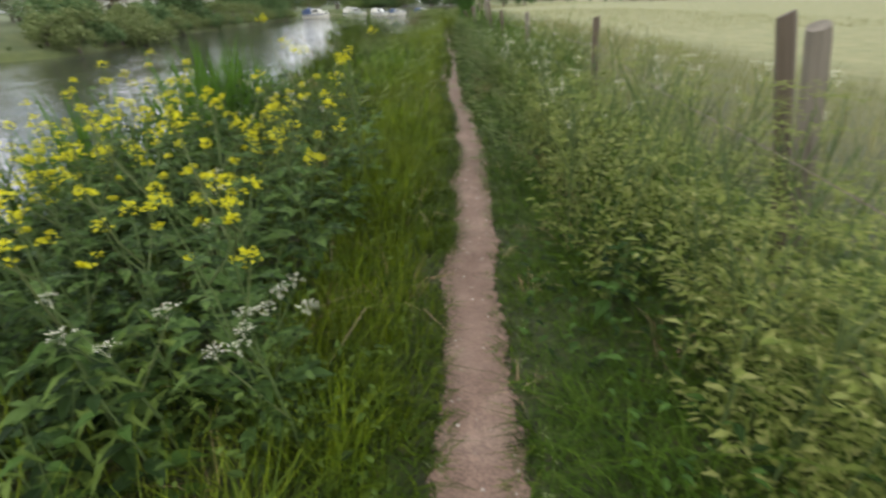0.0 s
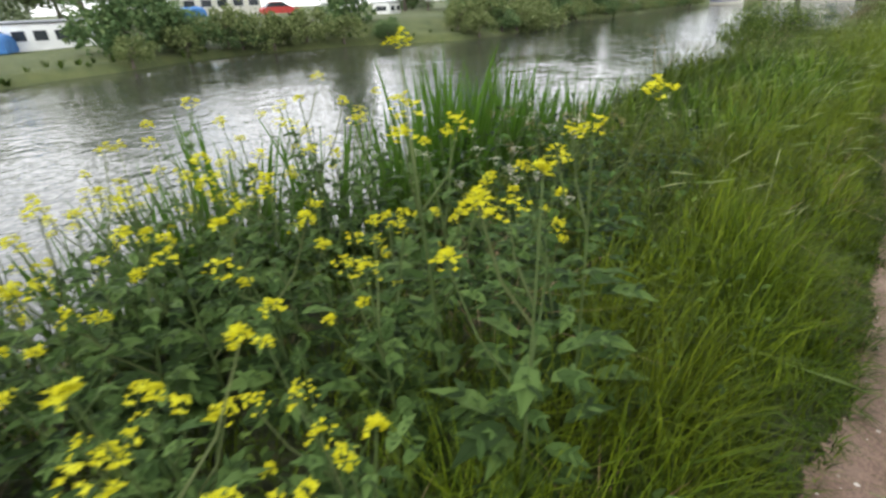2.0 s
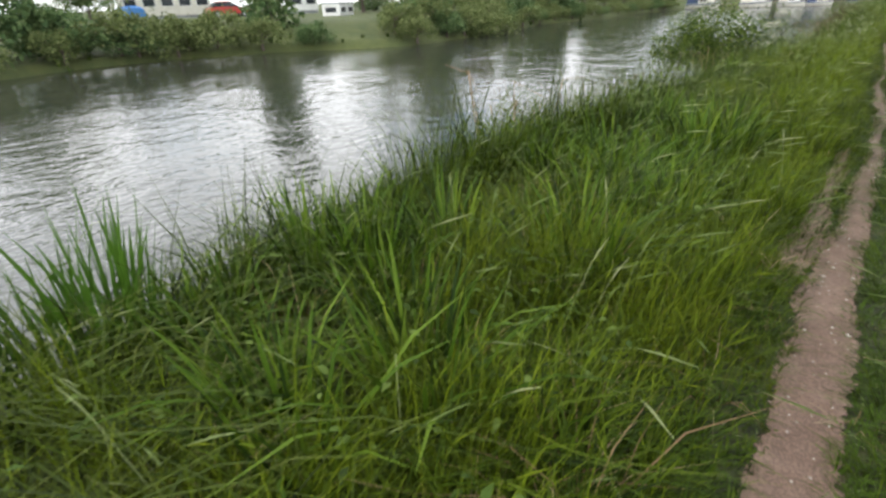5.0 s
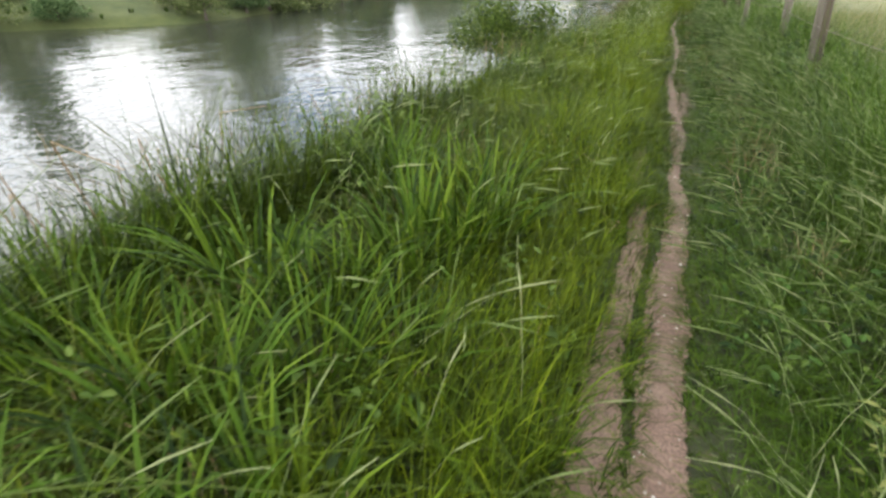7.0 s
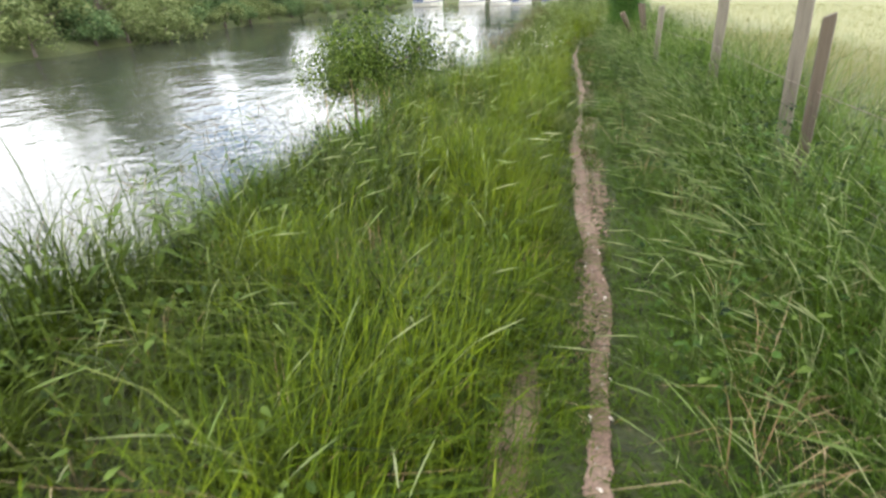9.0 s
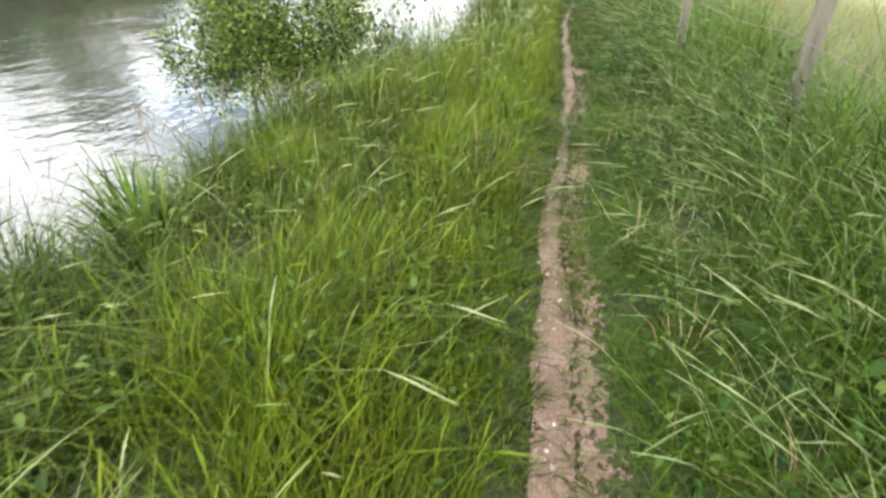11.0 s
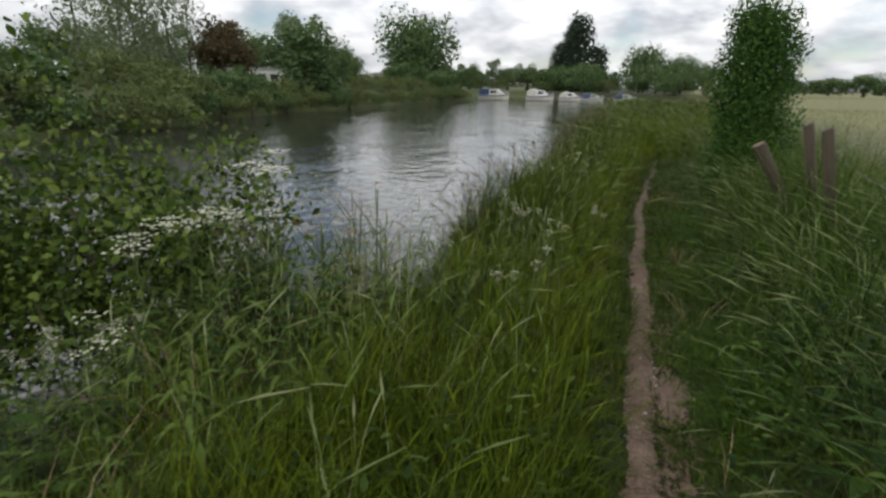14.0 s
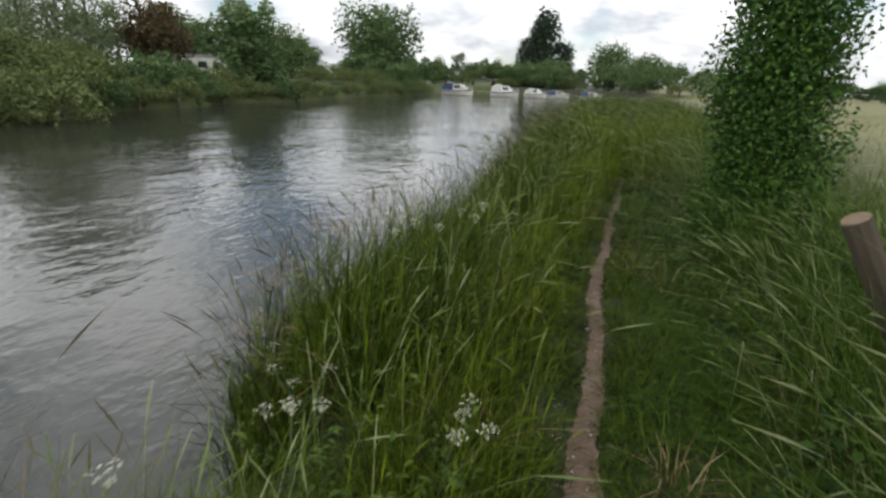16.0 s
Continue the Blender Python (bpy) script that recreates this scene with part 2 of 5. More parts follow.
# the ground sheet: litter under the verge, hay field beyond the fence, lawn across the river
M_GROUND, nt, b = base_mat("ground_cover", 0.95)
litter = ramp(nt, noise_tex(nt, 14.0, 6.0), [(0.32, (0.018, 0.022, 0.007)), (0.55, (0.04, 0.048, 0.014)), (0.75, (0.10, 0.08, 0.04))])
hay = ramp(nt, noise_tex(nt, 2.2, 8.0, (1, 0.5, 1), 0.75), [(0.30, (0.14, 0.155, 0.055)), (0.55, (0.22, 0.21, 0.09)), (0.78, (0.29, 0.26, 0.13))])
lawn = ramp(nt, noise_tex(nt, 1.2, 6.0), [(0.3, (0.05, 0.07, 0.018)), (0.7, (0.095, 0.108, 0.03))])
tc = nt.nodes.new("ShaderNodeTexCoord"); sx = nt.nodes.new("ShaderNodeSeparateXYZ")
nt.links.new(tc.outputs["Object"], sx.inputs[0])


def step_x(lo, hi):
    r = nt.nodes.new("ShaderNodeMapRange")
    r.inputs[1].default_value, r.inputs[2].default_value = lo, hi
    nt.links.new(sx.outputs[0], r.inputs[0])
    return r.outputs[0]


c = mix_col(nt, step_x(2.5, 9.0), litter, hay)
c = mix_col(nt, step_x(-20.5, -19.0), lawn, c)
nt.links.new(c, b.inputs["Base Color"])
bump(nt, b, noise_tex(nt, 9.0, 8.0), 0.9, 0.06)


# ---------- mesh building ----------
class Geo:
    """Vertices and faces of one mesh."""

    def __init__(self):
        self.v, self.f = [], []

    def poly(self, pts):
        n = len(self.v)
        self.v += [tuple(p) for p in pts]
        self.f.append(tuple(range(n, n + len(pts))))

    def tube(self, pts, radii, sides=5, cap=True):
        start = len(self.v)
        pts = [Vector(p) for p in pts]
        for i, p in enumerate(pts):
            d = (pts[min(i + 1, len(pts) - 1)] - pts[max(i - 1, 0)]).normalized()
            a = d.cross(Vector((0, 0, 1)) if abs(d.z) < 0.9 else Vector((1, 0, 0))).normalized()
            e = d.cross(a)
            for k in range(sides):
                w = 2 * math.pi * k / sides
                self.v.append(tuple(p + (a * math.cos(w) + e * math.sin(w)) * radii[i]))
        for i in range(len(pts) - 1):
            for k in range(sides):
                q = start + i * sides
                self.f.append((q + k, q + (k + 1) % sides, q + sides + (k + 1) % sides, q + sides + k))
        if cap:
            q = start + (len(pts) - 1) * sides
            self.f.append(tuple(q + k for k in range(sides)))
            self.f.append(tuple(start + k for k in reversed(range(sides))))

    def leaf(self, base, along, side, length, width, fold=0.25, droop=0.2):
        """A folded, drooping leaf of six points, in one piece."""
        b0, a, s = Vector(base), Vector(along).normalized(), Vector(side).normalized()
        n = a.cross(s)
        n = n if n.z > 0 else -n
        m1 = b0 + a * length * 0.45 - n * length * droop * 0.15
        tip = b0 + a * length - n * length * droop
        k = len(self.v)
        if width > 0.4 * length:
            m0, m2 = b0 + a * length * 0.16, b0 + a * length * 0.74 - n * length * droop * 0.5
            self.v += [tuple(q) for q in (b0, m0 + s * width * 0.36 + n * width * fold * 0.7, m1 + s * width / 2 + n * width * fold, m2 + s * width * 0.27 + n * width * fold * 0.5, tip,
                                          m2 - s * width * 0.27 + n * width * fold * 0.5, m1 - s * width / 2 + n * width * fold, m0 - s * width * 0.36 + n * width * fold * 0.7, m1)]
            self.f += [(k + 8, k + i, k + (i + 1) % 8) for i in range(8)]
            return
        self.v += [tuple(q) for q in (b0, m1 + s * width / 2 + n * width * fold, m1, m1 - s * width / 2 + n * width * fold, tip)]
        self.f += [(k, k + 1, k + 2), (k, k + 2, k + 3), (k + 1, k + 4, k + 2), (k + 2, k + 4, k + 3)]

    def box(self, lo, hi, bevel=0.0):
        """A box with chamfered upright and top edges."""
        (x0, y0, z0), (x1, y1, z1), c = lo, hi, bevel

        def ring(i, z):
            k = len(self.v)
            b2 = c
            pts = [(x0 + b2, y0 + i), (x1 - b2, y0 + i), (x1 - i, y0 + b2), (x1 - i, y1 - b2), (x1 - b2, y1 - i), (x0 + b2, y1 - i), (x0 + i, y1 - b2), (x0 + i, y0 + b2)] if c else [(x0, y0), (x1, y0), (x1, y1), (x0, y1)]
            self.v.extend((px, py, z) for px, py in pts)
            return list(range(k, k + len(pts)))
        rings = [ring(0, z0), ring(0, z1 - c)] + ([ring(c * 0.7, z1)] if c else [])
        for a, b2 in zip(rings, rings[1:]):
            for i in range(len(a)):
                j = (i + 1) % len(a)
                self.f.append((a[i], a[j], b2[j], b2[i]))
        self.f.append(tuple(reversed(rings[0])))
        self.f.append(tuple(rings[-1]))

    def loft(self, rings, close=True):
        k0 = len(self.v)
        n = len(rings[0])
        for r in rings:
            self.v += [tuple(p) for p in r]
        for i in range(len(rings) - 1):
            for j in range(n):
                a, b2 = k0 + i * n + j, k0 + i * n + (j + 1) % n
                self.f.append((a, b2, b2 + n, a + n))
        if close:
            self.f.append(tuple(k0 + j for j in reversed(range(n))))
            self.f.append(tuple(k0 + (len(rings) - 1) * n + j for j in range(n)))

    def mesh(self, name, mat, smooth=False):
        me = bpy.data.meshes.new(name)
        me.from_pydata(self.v, [], self.f)
        me.materials.append(mat)
        if smooth:
            me.polygons.foreach_set("use_smooth", [True] * len(me.polygons))
        me.update()
        return me


def part(name, geo, mat, parent, label="", smooth=False):
    ob = new(name, geo.mesh(name, mat, smooth))
    ob.parent = parent
    return tagged(ob, label) if label else ob


def thing(name, label, category, group="", at=None, kind=""):
    ob = new(name)
    ob.empty_display_size = 0.1
    if at is not None:
        ob.matrix_basis = at
    return tagged(ob, label, category, group, kind)


def fast_mesh(name, verts, quads, tris, mat, smooth=True):
    """A mesh from arrays of points, quads and triangles."""
    me = bpy.data.meshes.new(name)
    me.vertices.add(len(verts))
    me.vertices.foreach_set("co", np.asarray(verts, dtype=np.float32).ravel())
    nq, nt3 = len(quads), len(tris)
    loops = np.concatenate([np.asarray(quads, dtype=np.int32).ravel(), np.asarray(tris, dtype=np.int32).ravel()])
    me.loops.add(len(loops))
    me.loops.foreach_set("vertex_index", loops)
    me.polygons.add(nq + nt3)
    me.polygons.foreach_set("loop_start", np.concatenate([np.arange(nq) * 4, nq * 4 + np.arange(nt3) * 3]).astype(np.int32))
    me.polygons.foreach_set("use_smooth", np.full(nq + nt3, smooth))
    me.materials.append(mat)
    me.update(calc_edges=True)
    me.validate()
    return me


rng = np.random.default_rng(11)


def blades(name, px, py, pz, h, w, bend, mat, az=None, droop=0.35, slim=False):
    """Tapered, bent grass blades, four levels high (three if slim), all in one mesh."""
    n = len(px)
    az = rng.uniform(0, 2 * np.pi, n) if az is None else az
    dx, dy = np.cos(az), np.sin(az)
    tw = az + np.pi / 2 + rng.normal(0, 0.5, n)
    wx, wy = np.cos(tw), np.sin(tw)
    levels = ((0.0, 0.8, (0, 1)), (0.58, 1.0, (2, 3)), (1.0, 0.0, (4,))) if slim else ((0.0, 0.8, (0, 1)), (0.38, 1.0, (2, 3)), (0.72, 0.7, (4, 5)), (1.0, 0.0, (6,)))
    m = 5 if slim else 7
    V = np.zeros((n, m, 3), dtype=np.float32)
    for t, ww, ids in levels:
        r = bend * h * t ** 1.8
        zz = pz + h * (t - droop * np.minimum(bend, 1.4) * t ** 3)
        for i, s in zip(ids, (1, -1)):
            V[:, i, 0] = px + dx * r + s * wx * w * ww / 2
            V[:, i, 1] = py + dy * r + s * wy * w * ww / 2
            V[:, i, 2] = zz
    k = (np.arange(n) * m)[:, None]
    quads = np.concatenate([k + np.array(q) for q in ((0, 1, 3, 2), (2, 3, 5, 4))[:1 if slim else 2]])
    tris = k + np.array([m - 3, m - 2, m - 1])
    return fast_mesh(name, V.reshape(-1, 3), quads, tris, mat)


# ---------- the lie of the land ----------
PC = ((-5, .05), (2.4, .07), (3.75, .13), (6, .22), (7.6, .23), (9.2, .16), (10.5, .09), (12.4, .11), (14, .15), (15.5, .15), (16.3, .17), (17.3, .12), (18.8, .04),
      (20, .0), (21.5, .05), (23.6, .05), (25.3, -.03), (27, -.09), (28.2, -.12), (30, -.05), (32, .03), (34, .06), (60, .3), (120, 12))
PW = ((-5, .3), (6, .28), (9.5, .24), (11, .25), (12.6, .19), (14.6, .15), (15.3, .11), (16.4, .10), (17.5, .12), (18.7, .16), (20, .11), (22, .10), (23.6, .15), (26, .14), (28, .13), (31, .10), (33, .03), (60, .0), (120, .0))


def interp(table, y):
    return np.interp(y, [k for k, _ in table], [v for _, v in table])


def path_x(y):
    return interp(PC, y) + 0.015 * np.sin(np.asarray(y) * 3.1) + 0.01 * np.sin(np.asarray(y) * 7.7)


def smooth01(t):
    t = np.clip(t, 0, 1)
    return t * t * (3 - 2 * t)


def near_edge(y):
    y = np.asarray(y, dtype=float)
    return -3.35 + 0.12 * np.sin(y * 0.9) + 0.08 * np.sin(y * 2.3 + 1) + 0.006 * np.maximum(0, y - 62) ** 2 + 0.95 * smooth01((y - 24) / 2) * smooth01((46 - y) / 16) + 1.0 * np.exp(-((y - 25.1) / 0.75) ** 2) + 0.36 * smooth01((y - 16.5) / 2) * smooth01((24 - y) / 2.5)


def far_edge(y):
    y = np.asarray(y, dtype=float)
    return np.interp(y, [-400, 4, 9, 14, 19, 23, 27, 31, 36, 42, 50, 60, 85, 110, 400], [-27, -20.5, -23.5, -25, -25.8, -24, -20.8, -19.4, -20.2, -22.2, -23.8, -23.8, -24.6, -25, -25]) + 0.3 * np.sin(y * 0.7) + 0.6 * np.maximum(0, np.minimum(y, 160) - 103) ** 2


def ground_z(x, y):
    x, y = np.asarray(x, dtype=float), np.asarray(y, dtype=float)
    d = x - near_edge(y)
    near = -1.3 + 1.3 * smooth01((d + 0.55) / 1.7)
    bump1 = 0.025 * np.sin(x * 2.1 + y * 0.7) * np.sin(y * 1.3 - x) * (np.abs(x - path_x(y)) > 0.5)
    rut = -0.03 * np.exp(-((x - path_x(y)) / 0.16) ** 2)
    right = 0.05 * smooth01((x - 0.5) / 0.8)
    e = far_edge(y) - x
    lvl = np.interp(y, [-20, 10, 18, 26, 40, 80, 130], [-0.25, -0.2, 0.3, 0.6, 0.5, 0.6, 0.3])
    far = -1.3 + 0.95 * smooth01((e + 0.4) / 1.3) + (lvl + 0.35) * smooth01((e - 0.5) / 5)
    return np.where(d > -2, near + (bump1 + rut + right) * (d > 0.6), np.where(e > -2, far, -1.3))


def sheet_axis(*spans):
    out = []
    for a, b2, s in spans:
        out += list(np.arange(a, b2, s))
    return np.array(out + [spans[-1][1]])


gx = sheet_axis((-900, -60, 120), (-60, -30, 3), (-30, -19, 0.6), (-19, -5, 3.5), (-5, 2.6, 0.14), (2.6, 12, 1.2), (12, 60, 6), (60, 900, 120))
gy = sheet_axis((-300, -10, 29), (-10, 0, 1), (0, 36, 0.3), (36, 70, 1.0), (70, 150, 2.5), (150, 1500, 150))
GX, GY = np.meshgrid(gx, gy)
GZ = ground_z(GX, GY)
nx, ny = len(gx), len(gy)
ii = (np.arange(ny - 1)[:, None] * nx + np.arange(nx - 1)[None, :]).ravel()
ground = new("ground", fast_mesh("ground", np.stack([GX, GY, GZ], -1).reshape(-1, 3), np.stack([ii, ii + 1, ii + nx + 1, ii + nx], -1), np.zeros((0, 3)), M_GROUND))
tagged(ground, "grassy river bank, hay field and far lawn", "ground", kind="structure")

g = Geo()
g.poly([(-300, -300, -0.7), (300, -300, -0.7), (300, 400, -0.7), (-300, 400, -0.7)])
tagged(new("water", g.mesh("water", M_WATER)), "murky rippled river reflecting a cloudy sky", "river", kind="structure")


def dirt_strip(name, y0, y1, centre, width, label, bareness=1.0):
    """A worn strip of earth just above the ground; its wear fades out across the edges."""
    ys = np.arange(y0, y1, 0.05)
    V, Q, W = [], [], []
    cols = 13
    for i, y in enumerate(ys):
        taper = max(0.0, min(1.0, (y - y0) / 0.5, (y1 - y) / 0.5))
        half = width(y) / 2 * (1 + 0.25 * noise.noise((y * 2.2, 3.1, centre(y) * 9)))
        shift = 0.12 * width(y) * noise.noise((y * 1.7, 8.3, 2.0))
        shut = 0.36 * (name == "path") * min(1.0, max(0.0, 2.2 * noise.noise((y * 1.1, 1.7, 0.4)) + 0.35)) * float(smooth01((y - 14.7) / 0.8))
        for k in range(cols):
            u = k / (cols - 1) * 2 - 1
            x = centre(y) + shift + u * half * 1.6
            z = float(ground_z(x, y)) + 0.02 + 0.004 * noise.noise((x * 14, y * 14, 0)) + 0.008 * noise.noise((x * 4, y * 3, 5))
            V.append((x, y, z))
            W.append((1.38 - 1.55 * abs(u) ** 1.4) * (0.3 + 0.7 * taper) * bareness - 0.25 - shut)
        if i:
            for k in range(cols - 1):
                q = (i - 1) * cols + k
                Q.append((q, q + 1, q + cols + 1, q + cols))
    me = fast_mesh(name, V, Q, np.zeros((0, 3)), M_DIRT)
    me.attributes.new("wear", "FLOAT", "POINT").data.foreach_set("value", np.array(W, dtype=np.float32))
    return tagged(new(name, me), label, "footpath", kind="structure")


dirt_strip("path", -3, 33.5, lambda y: float(path_x(y)), lambda y: float(interp(PW, y)) * 0.92, "narrow trodden path of pinkish bare earth")
dirt_strip("path_side_rut", 11.3, 14.9, lambda y: float(path_x(y)) - 0.22 - 0.02 * math.sin(y * 4), lambda y: float(np.interp(y, (11.3, 12.4, 13, 14.9), (0.22, 0.18, 0.13, 0.09))), "thin second rut of bare earth beside the path")
dirt_strip("path_side_rut", 14.9, 16.2, lambda y: float(path_x(y)) - 0.32, lambda y: 0.15, "thin second rut of bare earth beside the path", 0.75)
dirt_strip("path_worn_patch", 15.8, 25.0, lambda y: float(path_x(y)) + 0.12 * math.sin(y * 1.1) * (y < 18) + 0.13 * (y >= 18), lambda y: 0.24, "patchy worn earth beside the path", 0.37)
dirt_strip("path_worn_patch", 20.0, 21.0, lambda y: float(path_x(y)) + 0.14, lambda y: 0.2, "worn patch of bare earth beside the path", 0.52)
dirt_strip("path_worn_patch", 23.2, 24.2, lambda y: float(path_x(y)) + 0.14, lambda y: 0.18, "worn patch of bare earth beside the path", 0.56)

# pebbles pressed into the path
g = Geo()
r1 = random.Random(4)
for _ in range(900):
    y = r1.uniform(0.5, 33)
    x = float(path_x(y)) + r1.uniform(-0.5, 0.5) * float(interp(PW, y))
    z = float(ground_z(x, y)) + 0.024
    s = r1.choice((0.004, 0.005, 0.006, 0.007, 0.009)) * r1.uniform(0.7, 1.3)
    k = len(g.v)
    a = r1.uniform(0, 3)
    for j in range(5):
        w = a + j * 1.257
        rr = s * r1.uniform(0.75, 1.2)
        g.v.append((x + rr * math.cos(w), y + rr * math.sin(w), z - 0.002))
    g.v.append((x, y, z + s * 0.55))
    g.f += [(k + j, k + (j + 1) % 5, k + 5) for j in range(5)]
tagged(new("pebbles", g.mesh("pebbles", M_STONE)), "small pale pebbles pressed into the earth path", "pebbles", kind="stuff")


# ---------- grass ----------
def patchy(x, y, f=0.8, seed=0.0):
    return np.array([noise.noise((a * f + seed, b2 * f, seed)) for a, b2 in zip(x, y)])


def keep_off(x, y, margin=0.0):
    """Distance outside the bare earth, and which side."""
    d = np.abs(x - path_x(y)) - interp(PW, y) / 2 - margin
    side = (np.abs(x - (path_x(y) - 0.24)) < 0.055) & (y > 11.6) & (y < 14.4)
    side |= (np.abs(x - (path_x(y) - 0.32)) < 0.05) & (y > 15.1) & (y < 15.9)
    side |= (np.abs(x - (path_x(y) + 0.15)) < 0.07) & (((y > 18.0) & (y < 18.8)) | ((y > 20.15) & (y < 20.65)) | ((y > 23.45) & (y < 23.95)))
    return np.where(side & (rng.random(np.shape(x)) < 0.75), -1.0, d)


def scatter(n, x0, x1, y0, y1):
    return rng.uniform(x0, x1, n), rng.uniform(y0, y1, n)


def meadow(name, n, x0, x1, y0, y1, hmin, hmax, w, mat, label, test=None, rise=0.5, bend=(0.25, 0.9), lean=None, droop=0.4, tuft=16, tuft_r=0.07, toward=0.0, slim=False):
    cx, cy = scatter(n // tuft, x0, x1, y0, y1)
    rad = tuft_r * np.sqrt(rng.random((len(cx), tuft))) * rng.uniform(0.6, 1.3, (len(cx), 1))
    out = rng.uniform(0, 2 * np.pi, (len(cx), tuft))
    x, y, out = (cx[:, None] + rad * np.cos(out)).ravel(), (cy[:, None] + rad * np.sin(out)).ravel(), out.ravel()
    tall = np.repeat(rng.uniform(0.65, 1.25, len(cx)), tuft)
    d = keep_off(x, y)
    z = ground_z(x, y)
    ok = (d > -0.025) & (z > -0.74)
    if test is not None:
        ok &= test(x, y)
    x, y, z, d, out, tall = x[ok], y[ok], z[ok], d[ok], out[ok], tall[ok]
    f = smooth01(d / rise)
    hh = (hmin + (hmax - hmin) * f) * (1 + 0.6 * patchy(x, y, 1.3, 3.3)) * rng.uniform(0.5, 1.15, len(x)) * tall
    bd = rng.uniform(bend[0], bend[1], len(x))
    az_ = out + rng.normal(0, 0.7, len(x))
    if lean is not None:
        az_ = np.where(rng.random(len(x)) < 0.25, lean + rng.normal(0, 0.8, len(x)), az_)
    if toward:
        az_ = np.where(rng.random(len(x)) < toward, np.where(x < path_x(y), 0.0, np.pi) + rng.normal(0, 0.6, len(x)), az_)
    ob = new(name, blades(name, x, y, z - 0.01, hh, w * rng.uniform(0.6, 1.3, len(x)), bd, mat, az_, droop, slim))
    return tagged(ob, label, "grass", kind="stuff")


in_weeds = lambda x, y: (y > 21.6) & (y < 25.6) & (x < -1.35)
in_mustard = lambda x, y: (y > 1.6) & (y < 8.3) & (x < np.where(y < 5.4, -0.75, -1.15))
thin_in = lambda x, y: ~((in_mustard(x, y) | in_weeds(x, y)) & (rng.random(len(x)) < 0.75))
holes = lambda x, y: (patchy(x, y, 1.9, 6.1) > -0.16) | (keep_off(x, y) < 0.5) | (rng.random(len(x)) < 0.25)
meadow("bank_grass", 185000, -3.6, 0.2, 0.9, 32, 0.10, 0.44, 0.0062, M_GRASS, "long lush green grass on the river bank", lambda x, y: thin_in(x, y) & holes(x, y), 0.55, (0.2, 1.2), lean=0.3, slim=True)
meadow("fine_grass", 120000, -2.2, 0.1, 0.9, 36, 0.07, 0.47, 0.0036, M_FINE, "fine bright yellow-green grass beside the path", lambda x, y: thin_in(x, y) & ((x > -0.9) | (patchy(x, y, 0.9, 2.2) > 0.02)), 0.45, (0.15, 0.7), lean=1.2, slim=True)
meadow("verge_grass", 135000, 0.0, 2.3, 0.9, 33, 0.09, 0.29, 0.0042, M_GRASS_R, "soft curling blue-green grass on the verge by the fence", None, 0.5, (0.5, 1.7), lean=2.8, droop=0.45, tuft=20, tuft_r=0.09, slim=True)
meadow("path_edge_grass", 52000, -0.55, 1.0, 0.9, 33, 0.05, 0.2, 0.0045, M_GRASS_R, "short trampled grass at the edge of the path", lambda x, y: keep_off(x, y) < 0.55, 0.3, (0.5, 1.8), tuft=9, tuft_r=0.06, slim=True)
meadow("trampled_grass", 12000, -0.4, 0.8, 0.9, 34, 0.04, 0.09, 0.005, M_SEED, "flattened yellowed grass along the path", lambda x, y: (keep_off(x, y) < 0.2) & ((x > path_x(y)) | (rng.random(len(x)) < 0.4)), 0.3, (1.2, 2.4), tuft=7, tuft_r=0.08, droop=0.6, slim=True)
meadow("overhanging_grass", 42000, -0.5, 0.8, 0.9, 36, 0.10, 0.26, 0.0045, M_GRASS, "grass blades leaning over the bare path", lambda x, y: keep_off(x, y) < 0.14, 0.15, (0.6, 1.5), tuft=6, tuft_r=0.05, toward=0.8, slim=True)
meadow("far_verge_grass", 34000, -3.7, 3.0, 32.5, 66, 0.3, 0.85, 0.010, M_GRASS, "long green grass further along the bank", None, 0.5, slim=True)
meadow("far_verge_grass", 9000, -1.2, 1.8, 32.2, 42, 0.35, 0.8, 0.007, M_FINE, "pale green grass closing over the path", None, 0.3, slim=True)
meadow("field_grass", 20000, 2.3, 6.5, 1.5, 34, 0.18, 0.42, 0.006, M_STRAW, "tall pale hay grass in the field", None, 0.5, (0.1, 0.5), tuft=3, tuft_r=0.3, slim=True)
meadow("field_grass", 10000, 4.0, 22, 24, 70, 0.12, 0.22, 0.012, M_STRAW, "tall pale hay grass in the field", None, 0.5, (0.1, 0.5), tuft=2, tuft_r=0.4, slim=True)
meadow("dry_grass", 7000, -3.4, 1.6, 0.9, 33, 0.1, 0.42, 0.0045, M_DEAD, "dry straw-coloured stalks among the grass", None, 0.4, (0.3, 1.5), slim=True)
meadow("far_bank_grass", 9000, -34, -18, -2, 60, 0.15, 0.3, 0.05, M_PARSLEY, "rough grass along the far bank", lambda x, y: (far_edge(y) - x > 0.1) & (far_edge(y) - x < 2.5), 0.1, slim=True)
meadow("fence_grass", 16000, 0.95, 1.9, 0.9, 34, 0.45, 0.85, 0.0038, M_GRASS_R, "tall uncut grass along the foot of the fence", None, 0.2, (0.3, 1.1))
meadow("fence_grass", 17000, 1.0, 2.0, 9, 22.5, 0.78, 1.06, 0.0037, M_GRASS_R, "tall rank grass hiding the feet of the posts", None, 0.2, (0.3, 1.1))
meadow("fence_grass", 17000, 0.8, 2.2, 22.5, 33, 0.68, 1.0, 0.0038, M_GRASS_R, "tall rank grass round the leaning posts", None, 0.2, (0.3, 1.1))
